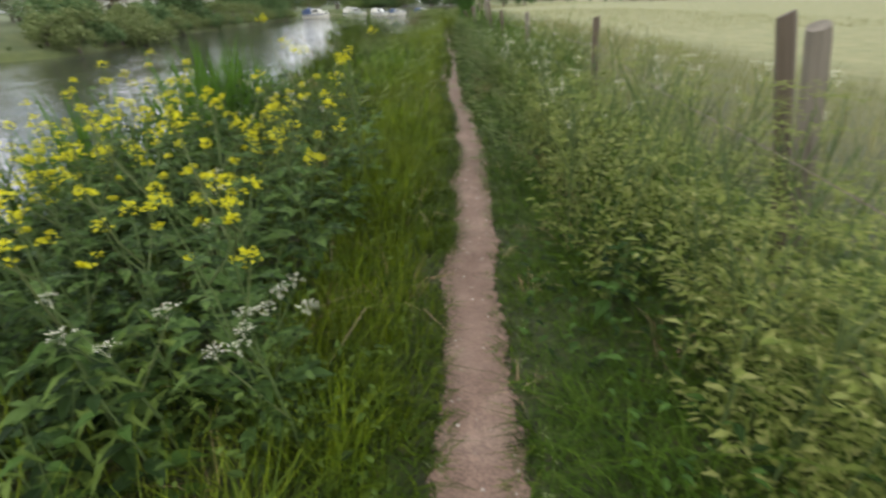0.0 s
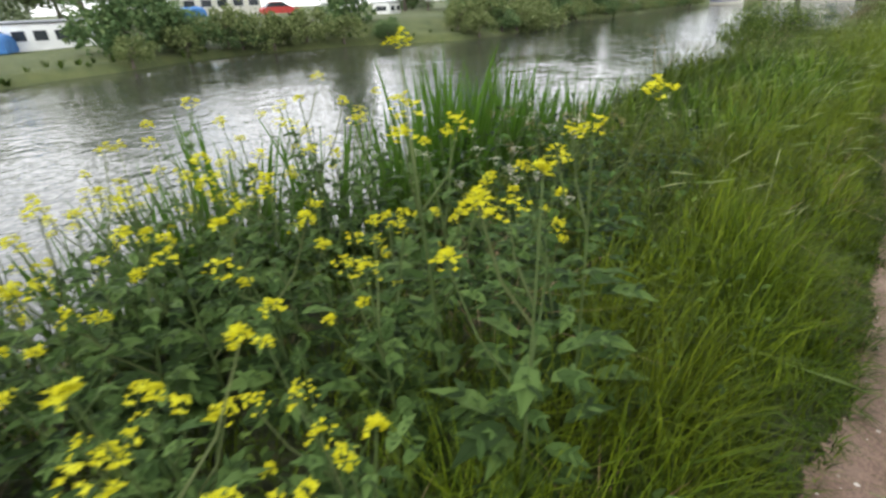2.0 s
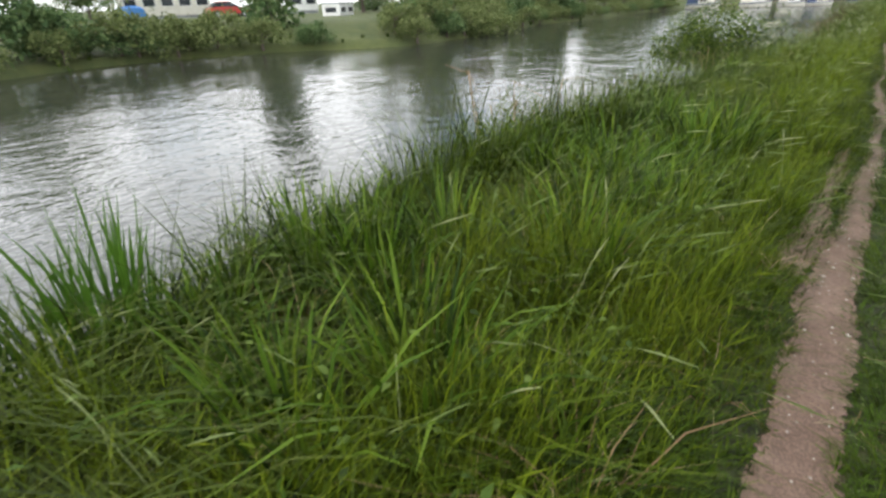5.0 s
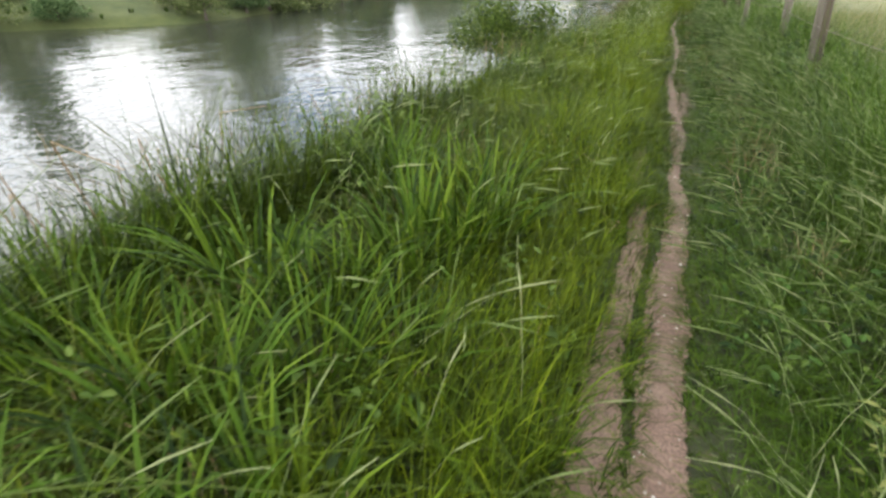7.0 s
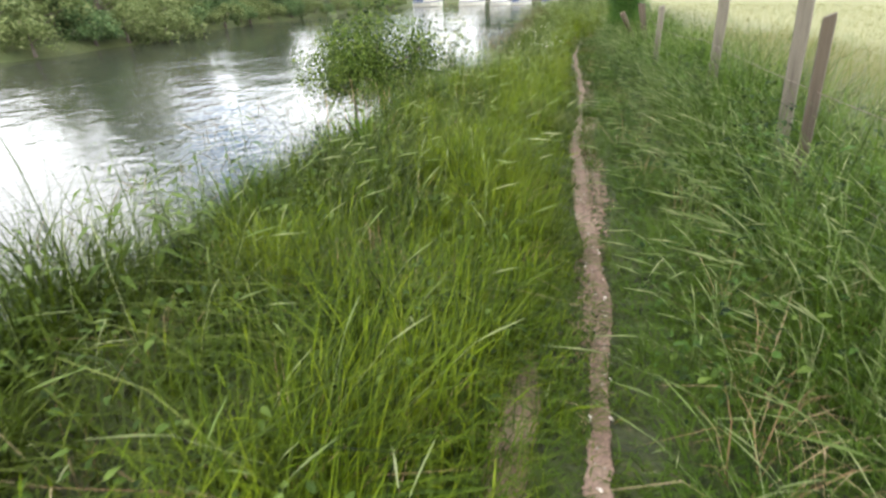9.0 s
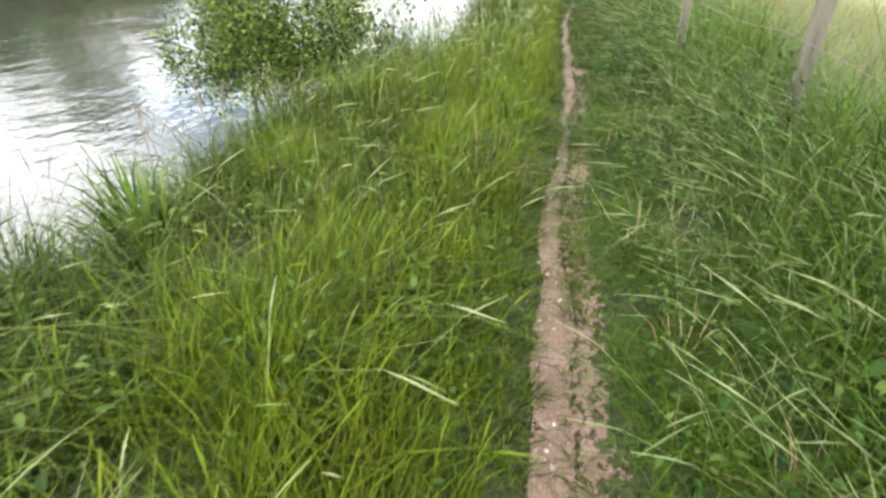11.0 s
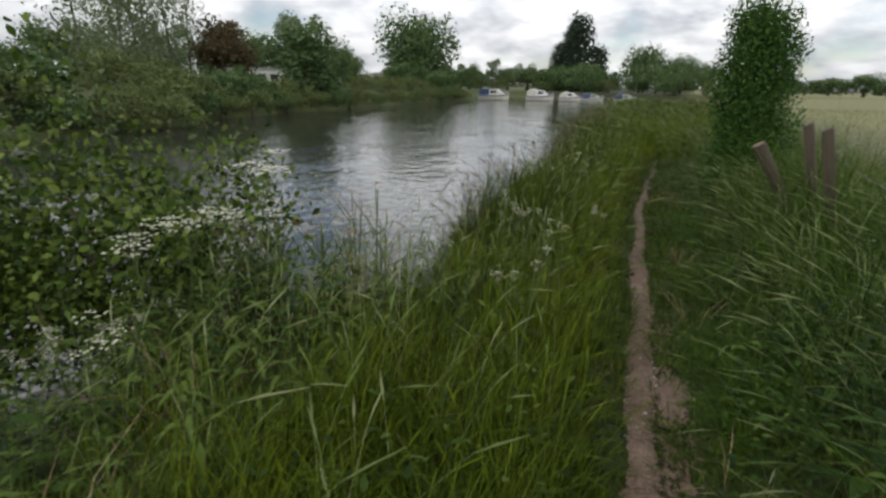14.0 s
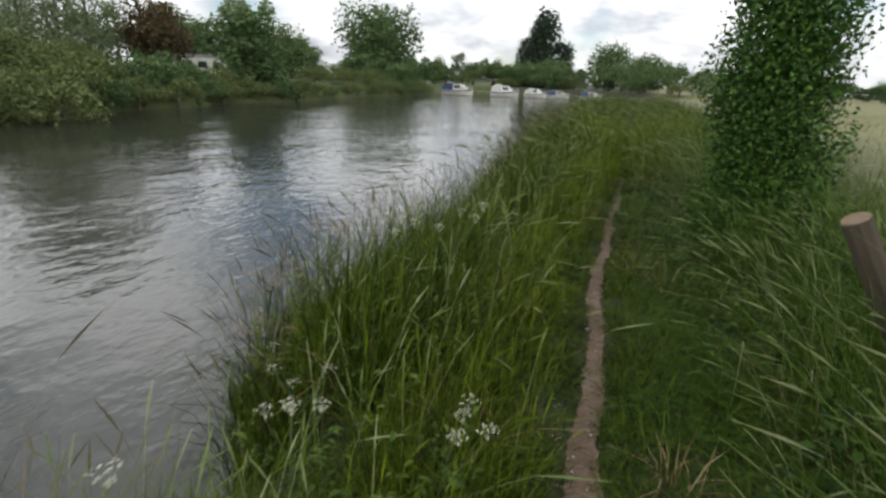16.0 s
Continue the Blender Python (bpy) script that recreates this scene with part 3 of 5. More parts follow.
meadow("bank_fringe", 9000, -3.5, -2.2, 16.5, 21.6, 0.42, 0.66, 0.0055, M_GRASS, "rank grass standing at the water's edge", None, 0.2, (0.2, 1.0), lean=0.6, slim=True)
meadow("bank_fringe", 15000, -3.55, -2.2, 8.2, 16.5, 0.62, 0.9, 0.0065, M_GRASS, "tall rank grass standing at the water's edge", None, 0.2, (0.15, 0.9), lean=0.6, slim=True)
meadow("bank_fringe", 14000, -2.9, -0.9, 25.6, 36, 0.5, 0.86, 0.0065, M_GRASS, "tall rank grass on the bank beyond the bush", None, 0.25, (0.15, 0.8), lean=0.6, slim=True)
# swathes of long grass laid over by wind and rain
for x0, x1, y0, y1, n in ((-2.5, -1.1, 6.6, 9.4, 700), (-2.9, -1.3, 9.6, 12.4, 700), (-2.6, -0.8, 13.6, 16.2, 800), (-2.7, -0.9, 17.4, 20.6, 800)):
    meadow("lodged_grass", n, x0, x1, y0, y1, 0.5, 0.72, 0.006, M_LODGED, "swathe of long pale grass laid over by the wind", None, 0.1, (0.9, 1.9), lean=0.2 if x0 < 0 else 2.9, droop=0.5, tuft=22, tuft_r=0.1)
# overhanging bank fringe
meadow("bank_fringe", 20000, -3.7, -2.7, 0.9, 34, 0.3, 0.62, 0.009, M_GRASS_R, "tall rank grass hanging over the water's edge", lambda x, y: thin_in(x, y), 0.2, (0.3, 1.2), lean=3.1)


def seed_grass(name, n, x0, x1, y0, y1, hmin, hmax, mat, label, lean, bend=(0.2, 0.9), plump=1.0):
    """Flowering stems with a slender drooping head each."""
    x, y = scatter(n, x0, x1, y0, y1)
    ok = (keep_off(x, y) > 0.12) & (ground_z(x, y) > -0.6)
    x, y = x[ok], y[ok]
    g2 = Geo()
    r2 = random.Random(n)
    for a, b2 in zip(x, y):
        h = r2.uniform(hmin, hmax)
        w = lean + r2.gauss(0, 1.1)
        bd = r2.uniform(*bend)
        z0 = float(ground_z(a, b2))
        p = []
        for t in (0, 0.45, 0.82, 0.9, 1.0):
            r = bd * h * t ** 2.2
            p.append(Vector((a + math.cos(w) * r, b2 + math.sin(w) * r, z0 + h * (t - 0.3 * bd * t ** 4))))
        s = Vector((-math.sin(w), math.cos(w), 0))
        k = len(g2.v)
        wd = 0.0008
        hw = r2.uniform(0.0016, 0.0036) * plump
        for q, ww in zip(p, (wd, wd, wd, hw, 0.001)):
            g2.v += [tuple(q - s * ww), tuple(q + s * ww)]
        g2.f += [(k + 2 * i, k + 2 * i + 1, k + 2 * i + 3, k + 2 * i + 2) for i in range(4)]
        nz = Vector((0, 0, hw))
        g2.v += [tuple(p[3] + nz), tuple(p[3] - nz)]
        g2.f += [(k + 4, k + 10, k + 8), (k + 4, k + 8, k + 11)]
    return tagged(new(name, g2.mesh(name, mat, True)), label, "grass", kind="stuff")


seed_grass("seed_heads", 3000, 0.5, 1.9, 5, 33, 0.36, 0.6, M_SEED, "pale arching seed heads of verge grass", 2.6, (0.4, 1.2))
seed_grass("seed_heads", 2600, -1.5, -0.15, 6, 34, 0.36, 0.6, M_FINE, "fine yellow-green flowering grass beside the path", 1.2, (0.1, 0.6), 1.1)
seed_grass("seed_heads", 1500, -3.3, -0.3, 6.5, 33, 0.42, 0.8, M_SEED, "pale arching seed heads of bank grass", 0.4)
seed_grass("seed_heads", 3200, -3.2, -1.4, 24.5, 40, 0.6, 1.0, M_RUSTY, "brown seed heads of grass at the water's edge", 2.8, (0.1, 0.5), 1.7)
seed_grass("seed_heads", 500, -3.3, -2.3, 12, 24, 0.6, 1.0, M_RUSTY, "brown seed heads of grass at the water's edge", 2.8, (0.1, 0.6), 1.3)
seed_grass("seed_heads", 700, -2.4, -0.6, 22, 34, 0.5, 0.8, M_SEED, "pale upright seed heads of bank grass", 2.0, (0.1, 0.5), 1.3)
seed_grass("seed_heads", 2200, 0.85, 2.1, 9, 22.5, 0.55, 0.85, M_SEED, "pale tall seed heads standing along the fence", 2.8, (0.2, 0.8), 0.9)
seed_grass("seed_heads", 1700, 0.75, 2.5, 23, 33, 0.65, 0.95, M_SEED, "pale tall seed heads round the leaning posts", 2.8, (0.2, 0.8), 0.9)
seed_grass("seed_heads", 2600, -3.0, 2.4, 30, 56, 0.7, 1.1, M_SEED, "pale arching seed heads of verge grass", 2.6, (0.2, 0.9), 1.5)


def weed_leaves(name, n, x0, x1, y0, y1, zlo, zhi, size, mat, label):
    """Small broad leaves of creeping weeds among the blades."""
    x, y = scatter(n, x0, x1, y0, y1)
    ok = (keep_off(x, y) > 0.12) & (ground_z(x, y) > -0.6)
    ok &= patchy(x, y, 1.4, 9.0) > -0.1
    x, y = x[ok], y[ok]
    g2 = Geo()
    r2 = random.Random(n + 1)
    for a, b2 in zip(x, y):
        w = r2.uniform(0, 6.28)
        ln = size * r2.uniform(0.6, 1.4)
        f = min(1.0, float(keep_off(np.array([a]), np.array([b2]))[0]) / 0.5)
        g2.leaf((a, b2, float(ground_z(a, b2)) + zlo + (zhi - zlo) * r2.random() * f), (math.cos(w), math.sin(w), r2.uniform(-0.2, 0.8)), (-math.sin(w), math.cos(w), r2.uniform(-0.3, 0.3)), ln, ln * 0.5, 0.15, 0.3)
    return tagged(new(name, g2.mesh(name, mat)), label, "weeds", kind="stuff")


weed_leaves("bank_weeds", 20000, -3.4, -0.2, 1, 32, 0.05, 0.42, 0.042, M_PARSLEY, "small green leaves of weeds among the grass")
weed_leaves("verge_weeds", 10000, 0.4, 1.9, 6, 32, 0.1, 0.5, 0.042, M_PARSLEY, "small pale green leaves of weeds along the verge")
weed_leaves("verge_weeds", 11000, 0.35, 1.9, 1, 32, 0.05, 0.44, 0.046, M_NETTLE, "small dark leaves of weeds along the verge")


# ---------- plants ----------
def fan(n, r, cx=0.0, cy=0.0):
    return [(cx + r * math.cos(2 * math.pi * i / n), cy + r * math.sin(2 * math.pi * i / n)) for i in range(n)]


def make_mustard(seed, label):
    r = random.Random(seed)
    ob = thing("mustard_plant", label, "wild flower", "mustard on the bank")
    st, fo = Geo(), Geo()
    h = r.uniform(0.72, 1.0)
    lean_x, lean_y = r.uniform(-0.12, 0.12), r.uniform(-0.12, 0.12)
    axis = lambda t: Vector((lean_x * t * t, lean_y * t * t, h * t))
    st.tube([axis(t) for t in (0, 0.35, 0.7, 1.0)], [0.006, 0.005, 0.004, 0.0025], 4)
    tips = [axis(1.0)]
    for i in range(r.randint(3, 5)):
        t = r.uniform(0.4, 0.8)
        w = r.uniform(0, 6.28)
        ln = r.uniform(0.16, 0.34)
        a = axis(t)
        e = a + Vector((math.cos(w) * ln * 0.55, math.sin(w) * ln * 0.55, ln))
        st.tube([a, a.lerp(e, 0.5) + Vector((math.cos(w) * 0.02, math.sin(w) * 0.02, -0.01)), e], [0.004, 0.003, 0.002], 3)
        tips.append(e)
    for i in range(40):
        t = r.uniform(0.05, 0.86)
        w = r.uniform(0, 6.28)
        ln = r.uniform(0.09, 0.19) * (1.2 - t)
        d = Vector((math.cos(w), math.sin(w), r.uniform(0.0, 0.7)))
        s = Vector((-math.sin(w), math.cos(w), r.uniform(-0.3, 0.3)))
        b0 = axis(t) + d * r.uniform(0.0, 0.10)
        fo.leaf(b0, d, s, ln, ln * 0.45, 0.15, 0.35)
        for q in (0.25, 0.5):
            for sg in (1, -1):
                fo.leaf(b0 + d.normalized() * ln * q, d + s * sg * 1.1, s, ln * 0.38, ln * 0.2, 0.1, 0.3)
    part("stem", st, M_STEM, ob)
    part("foliage", fo, M_MUSTARD, ob)
    for tp in tips[:4]:
        fl = Geo()
        big_ = r.uniform(0.018, 0.042)
        for i in range(r.randint(18, 28)):
            w, el = r.uniform(0, 6.28), r.uniform(-0.5, 1.4)
            c = tp + Vector((math.cos(w) * math.cos(el), math.sin(w) * math.cos(el), math.sin(el) * 0.9)) * big_ * r.uniform(0.5, 1.1)
            s = r.uniform(0.007, 0.011)
            k = len(fl.v)
            w2 = r.uniform(0, 3)
            tilt = Vector((r.uniform(-0.5, 0.5), r.uniform(-0.5, 0.5), 1)).normalized()
            a = tilt.orthogonal().normalized()
            e = tilt.cross(a)
            fl.v.append(tuple(c - tilt * s * 0.3))
            for j in range(8):
                rr = s * (1.0 if j % 2 == 0 else 0.45)
                fl.v.append(tuple(c + (a * math.cos(w2 + j * 0.785) + e * math.sin(w2 + j * 0.785)) * rr + tilt * s * (0.15 if j % 2 == 0 else 0)))
            fl.f += [(k, k + 1 + j, k + 1 + (j + 1) % 8) for j in range(8)]
        tagged(part("flower_head", fl, M_YELLOW, ob, "bright yellow flower head"), kind="stuff")
    return ob


def make_umbel_plant(seed, name, label, group, leaf_m, flower_m, h, umbels, spread=0.05, leaves=16):
    r = random.Random(seed)
    ob = thing(name, label, "wild flower", group)
    st, fo = Geo(), Geo()
    lx, ly = r.uniform(-0.15, 0.15), r.uniform(-0.15, 0.15)
    axis = lambda t: Vector((lx * t * t, ly * t * t, h * t))
    st.tube([axis(t) for t in (0, 0.4, 0.75, 1.0)], [0.006, 0.005, 0.004, 0.003], 4)
    tips = [axis(1.0)]
    for i in range(umbels - 1):
        t, w, ln = r.uniform(0.45, 0.8), r.uniform(0, 6.28), r.uniform(0.15, 0.3)
        a = axis(t)
        e = a + Vector((math.cos(w) * ln * 0.6, math.sin(w) * ln * 0.6, ln * 0.95))
        st.tube([a, e], [0.0035, 0.002], 3)
        tips.append(e)
    for i in range(leaves):
        t, w = r.uniform(0.05, 0.75), r.uniform(0, 6.28)
        d = Vector((math.cos(w), math.sin(w), r.uniform(0.1, 0.8))).normalized()
        s = Vector((-math.sin(w), math.cos(w), 0))
        ln = r.uniform(0.10, 0.21)
        b0 = axis(t)
        for q in (0.3, 0.42, 0.54, 0.66, 0.78, 0.9):
            for sg in (1, -1):
                j = Vector((r.uniform(-1, 1), r.uniform(-1, 1), r.uniform(-1, 1)))
                fo.leaf(b0 + d * ln * (q + r.uniform(-0.08, 0.08)) - Vector((0, 0, 0.25 * ln * q * q)) + j * 0.012, d * r.uniform(0.5, 1.2) + s * sg + j * 0.5, s - d * sg * 0.5 + j * 0.4, ln * 0.27 * (1.15 - q * 0.6) * r.uniform(0.5, 1.3), ln * 0.06 * r.uniform(0.7, 1.4), 0.1, 0.3)
        fo.leaf(b0 + d * ln * 0.9, d, s, ln * 0.3, ln * 0.12, 0.1, 0.3)
    part("stem", st, M_STEM, ob)
    part("foliage", fo, leaf_m, ob)
    for tp in tips:
        um = Geo()
        R_ = spread * r.uniform(0.7, 1.2)
        nr = r.randint(7, 11)
        for i in range(nr):
            w, q = i * 2.4, math.sqrt((i + 0.5) / nr)
            c = tp + Vector((math.cos(w) * R_ * q, math.sin(w) * R_ * q, 0.035 + 0.012 * (1 - q * q) + r.uniform(-0.004, 0.004)))
            um.poly([tp + Vector((0.0008, 0, 0)), c, tp - Vector((0.0008, 0, 0))])
            for j in range(4):
                w2 = r.uniform(0, 6.28)
                cc = c + Vector((math.cos(w2), math.sin(w2), r.uniform(-0.2, 0.4))) * R_ * 0.24 * r.uniform(0.2, 1.2)
                s = R_ * r.uniform(0.06, 0.11)
                k = len(um.v)
                um.v += [tuple(cc + Vector(v) * s) for v in ((1, 0, 0), (0.1, 1, 0.1), (-1, 0.1, 0), (0, -1, 0.1), (0, 0, 0.6))]
                um.f += [(k, k + 1, k + 4), (k + 1, k + 2, k + 4), (k + 2, k + 3, k + 4), (k + 3, k, k + 4)]
        tagged(part("umbel", um, flower_m, ob), kind="stuff")
    return ob


def make_nettle(seed, label, leaf_m=None, h=None, slim=0.55, long_=1.0, name="nettle"):
    r = random.Random(seed)
    ob = thing(name, label, "weed", "nettles and weeds")
    st, fo = Geo(), Geo()
    h = h or r.uniform(0.45, 0.75)
    lx, ly = r.uniform(-0.1, 0.1), r.uniform(-0.1, 0.1)
    axis = lambda t: Vector((lx * t * t, ly * t * t, h * t))
    st.tube([axis(t) for t in (0, 0.5, 1.0)], [0.004, 0.0035, 0.002], 4)
    for i in range(9):
        t = 0.18 + 0.82 * i / 8
        w = i * 1.57 + r.uniform(-0.3, 0.3)
        ln = 0.13 * (1.15 - 0.75 * t) * r.uniform(0.8, 1.25)
        for sg in (0, math.pi):
            d = Vector((math.cos(w + sg), math.sin(w + sg), r.uniform(-0.1, 0.35)))
            s = Vector((-math.sin(w + sg), math.cos(w + sg), 0))
            fo.leaf(axis(t) + d * 0.02, d, s, ln * long_, ln * long_ * slim, 0.12, 0.45)
    part("stem", st, M_STEM, ob)
    part("foliage", fo, leaf_m or M_NETTLE, ob)
    return ob


def make_clump(seed, name, label, n, h, w, mat, spread, bend, outer=12):
    r = np.random.default_rng(seed)
    ob = thing(name, label, "plant", name + "s")
    a, rad = r.uniform(0, 6.28, n), spread * np.sqrt(r.random(n))
    x, y = rad * np.cos(a), rad * np.sin(a)
    me = blades(name + "_leaves", x, y, np.zeros(n) - 0.03, h * r.uniform(0.55, 1.1, n), w * r.uniform(0.7, 1.2, n), r.uniform(*bend, n), mat, a + r.normal(0, 0.6, n))
    lv = tagged(new("leaves", me), kind="stuff")
    lv.parent = ob
    rr = random.Random(seed)
    for i in range(outer):
        g2 = Geo()
        w0, hh, bd = rr.uniform(0, 6.28), h * rr.uniform(0.65, 1.1), rr.uniform(0.15, 0.85)
        d = Vector((math.cos(w0), math.sin(w0), 0))
        s = Vector((-d.y, d.x, rr.uniform(-0.4, 0.4))).normalized()
        for t, q in ((0, 0.7), (0.25, 1.0), (0.5, 1.0), (0.75, 0.7), (1.0, 0.06)):
            p = d * (spread * 0.6 + bd * hh * t ** 1.8) + Vector((0, 0, -0.03 + hh * (t - 0.45 * min(bd, 1.2) * t ** 3)))
            k = len(g2.v)
            g2.v += [tuple(p - s * w * 0.55 * q), tuple(p - Vector((0, 0, w * 0.2 * q))), tuple(p + s * w * 0.55 * q)]
            if k:
                g2.f += [(k - 3, k - 2, k + 1, k), (k - 2, k - 1, k + 2, k + 1)]
        part("leaf", g2, mat, ob, "", True)
    return ob


def make_dock(seed, label):
    """A dock: a rosette of large leaves."""
    r = random.Random(seed)
    ob = thing("dock_plant", label, "weed", "docks on the bank")
    for i in range(9):
        g2 = Geo()
        w, ln = i * 2.4 + r.uniform(-0.3, 0.3), r.uniform(0.2, 0.34)
        d = Vector((math.cos(w), math.sin(w), r.uniform(0.5, 1.3))).normalized()
        s = Vector((-math.sin(w), math.cos(w), 0))
        wd = ln * 0.2
        for t, q in ((0, 0.12), (0.2, 0.8), (0.45, 1.0), (0.7, 0.8), (0.9, 0.35), (1.0, 0.03)):
            p = d * ln * t + Vector((0, 0, 0.05 - 0.35 * ln * t * t))
            k = len(g2.v)
            g2.v += [tuple(p - s * wd * q + Vector((0, 0, 0.3 * wd * q * (1 + 0.5 * math.sin(t * 30))))), tuple(p), tuple(p + s * wd * q + Vector((0, 0, 0.3 * wd * q * (1 + 0.5 * math.cos(t * 27)))))]
            if k:
                g2.f += [(k - 3, k - 2, k + 1, k), (k - 2, k - 1, k + 2, k + 1)]
        part("leaf", g2, M_MUSTARD, ob, "", True)
    return ob


def make_iris(seed, label, n):
    """Flag iris: each sword leaf is a part."""
    r = random.Random(seed)
    ob = thing("iris_clump", label, "plant", "iris clumps")
    for i in range(n):
        g2 = Geo()
        w, rad, h = r.uniform(0, 6.28), 0.2 * math.sqrt(r.random()), r.uniform(0.85, 1.4)
        b0 = Vector((math.cos(w) * rad, math.sin(w) * rad, -0.05))
        d = Vector((math.cos(w + r.gauss(0, 0.6)), math.sin(w + r.gauss(0, 0.6)), 0))
        w2 = r.uniform(0, 3.14)
        s = Vector((math.cos(w2), math.sin(w2), 0))
        nn = Vector((-math.sin(w2), math.cos(w2), 0))
        bd, wd = r.uniform(0.02, 0.25), r.uniform(0.010, 0.018)
        for t, q in ((0, 0.7), (0.3, 1.0), (0.6, 0.9), (0.85, 0.55), (1.0, 0.05)):
            p = b0 + d * bd * h * t ** 2 + Vector((0, 0, h * t * (1 - 0.15 * bd * t)))
            k = len(g2.v)
            g2.v += [tuple(p - s * wd * q), tuple(p + nn * wd * 0.25 * q), tuple(p + s * wd * q)]
            if k:
                g2.f += [(k - 3, k - 2, k + 1, k), (k - 2, k - 1, k + 2, k + 1)]
        part("leaf", g2, M_IRIS, ob, "", True)
    return ob


def plant_out(protos, spots, seed, smin=0.85, smax=1.15, sink=0.01):
    """The prototypes take the first spots; copies take the others."""
    r = random.Random(seed)
    for i, (x, y) in enumerate(spots):
        s = r.uniform(smin, smax)
        m = pose(x, y, float(ground_z(x, y)) - sink, r.uniform(-4, 4), r.uniform(-4, 4), r.uniform(0, 360)) @ Matrix.Diagonal((s, s, s, 1))
        if i < len(protos):
            protos[i].matrix_basis = Matrix.LocRotScale(m.translation, m.to_quaternion(), None)
        else:
            copy_thing(protos[r.randrange(len(protos))], m)


def spots_in(n, x0, x1, y0, y1, seed, gap=0.0, margin=0.3):
    r = random.Random(seed)
    out = []
    for _ in range(n * 30):
        x, y = r.uniform(x0, x1), r.uniform(y0, y1)
        if keep_off(np.array([x]), np.array([y]))[0] < margin or float(ground_z(x, y)) < -0.68:
            continue
        if gap and any((x - a) ** 2 + (y - b2) ** 2 < gap * gap for a, b2 in out):
            continue
        out.append((x, y))
        if len(out) == n:
            break
    return out


# mustard patch on the bank
tall = "tall mustard plant with bright yellow flower clusters"
plant_out([make_mustard(i, tall) for i in range(6)], spots_in(78, -3.1, -0.62, 2.5, 5.5, 21, 0.14, 0.42) + spots_in(10, -3.1, -2.2, 3.2, 5.6, 121, 0.2, 0.6), 5, 0.85, 1.3)
# cow parsley
cow = [make_umbel_plant(40 + i, "cow_parsley", "cow parsley with flat white flower heads", "cow parsley", M_PARSLEY, M_WHITE, 0.62 + 0.08 * i, 4, 0.034) for i in range(3)]
plant_out(cow, spots_in(4, -1.0, -0.5, 2.3, 3.4, 22, 0.1, 0.3) + spots_in(8, -2.4, -1.2, 5.8, 8.2, 23, 0.15) + spots_in(12, -3.0, -2.0, 21.6, 25.0, 24, 0.2)
          + spots_in(9, -1.3, -0.4, 22.2, 27, 25, 0.2) + spots_in(16, 1.2, 2.6, 26, 40, 29, 0.2), 6, 0.8, 1.1)
yel = [make_umbel_plant(60 + i, "seeding_parsley", "yellow-green hedge parsley going to seed", "seeding parsley", M_PARSLEY_Y, M_PARSLEY_Y, 0.72 + 0.1 * i, 5, 0.05, 26) for i in range(3)]
plant_out(yel, spots_in(52, 0.72, 1.7, 1.8, 6.5, 27, 0.13) + spots_in(10, 0.85, 1.25, 2.0, 3.0, 66, 0.1), 7, 1.0, 1.3)
plant_out([copy_thing(q, Matrix()) for q in yel], spots_in(14, 0.8, 1.8, 6.5, 11, 28, 0.2) + spots_in(16, 0.7, 2.2, 29.5, 36, 30, 0.2), 7)
tallcow = [make_umbel_plant(140 + i, "cow_parsley", "tall cow parsley with small creamy flower heads", "cow parsley by the fence", M_PARSLEY_Y, M_WHITE, 0.85 + 0.1 * i, 5, 0.034, 20) for i in range(3)]
plant_out(tallcow, spots_in(52, 0.8, 2.6, 4.6, 13, 26, 0.15), 16, 0.85, 1.1)
hog = [make_umbel_plant(150 + i, "hogweed", "hogweed with broad creamy flower heads", "hogweed under the bush", M_PARSLEY, M_WHITE, 0.72 + 0.12 * i, 3, 0.085, 18) for i in range(2)]
plant_out(hog, [(-2.24, 23.64), (-2.2, 23.0), (-2.25, 22.7), (-2.2, 23.3), (-2.25, 22.36), (-2.35, 22.96), (-2.5, 23.75), (-2.05, 23.45)], 17, 1.05, 1.25)
brown = [make_umbel_plant(160 + i, "withered_weed", "olive-brown withered weed with seed heads", "withered weeds", M_PARSLEY_Y, M_DEAD, 0.6 + 0.12 * i, 5, 0.04, 10) for i in range(2)]
plant_out(brown, spots_in(30, -3.0, -1.6, 23.2, 27.0, 47, 0.14) + spots_in(10, -3.1, -2.2, 27, 32, 48, 0.25) + spots_in(8, -2.6, -1.4, 6.5, 8.5, 49, 0.25), 18, 0.8, 1.15)
herb = [make_nettle(170 + i, "willowherb with long narrow pale green leaves", M_PARSLEY, 0.5 + 0.1 * i, 0.2, 1.5, "willowherb") for i in range(2)]
plant_out(herb, spots_in(22, -2.0, -0.75, 1.6, 2.8, 50, 0.11) + spots_in(46, -2.9, -1.3, 21.4, 24.4, 51, 0.1), 19, 0.85, 1.15)
# nettles and broad weeds
net = [make_nettle(80 + i, "dark green nettle with toothed leaves") for i in range(4)]
plant_out(net, spots_in(52, -2.7, -1.1, 5.6, 8.0, 31, 0.1) + spots_in(52, -2.7, -0.7, 1.6, 3.4, 32, 0.1) + spots_in(78, 0.62, 1.7, 22, 29, 33, 0.09) + spots_in(12, 0.7, 1.5, 3, 8, 34, 0.15)
          + spots_in(18, -3.2, -1.6, 20.5, 25.5, 35, 0.14) + spots_in(24, -3.15, -2.1, 13.5, 20.5, 36, 0.12), 8, 0.65, 1.05)
big_net = [make_nettle(190 + i, "tall dark nettle at the foot of a fence post", None, 0.85 + 0.08 * i) for i in range(3)]
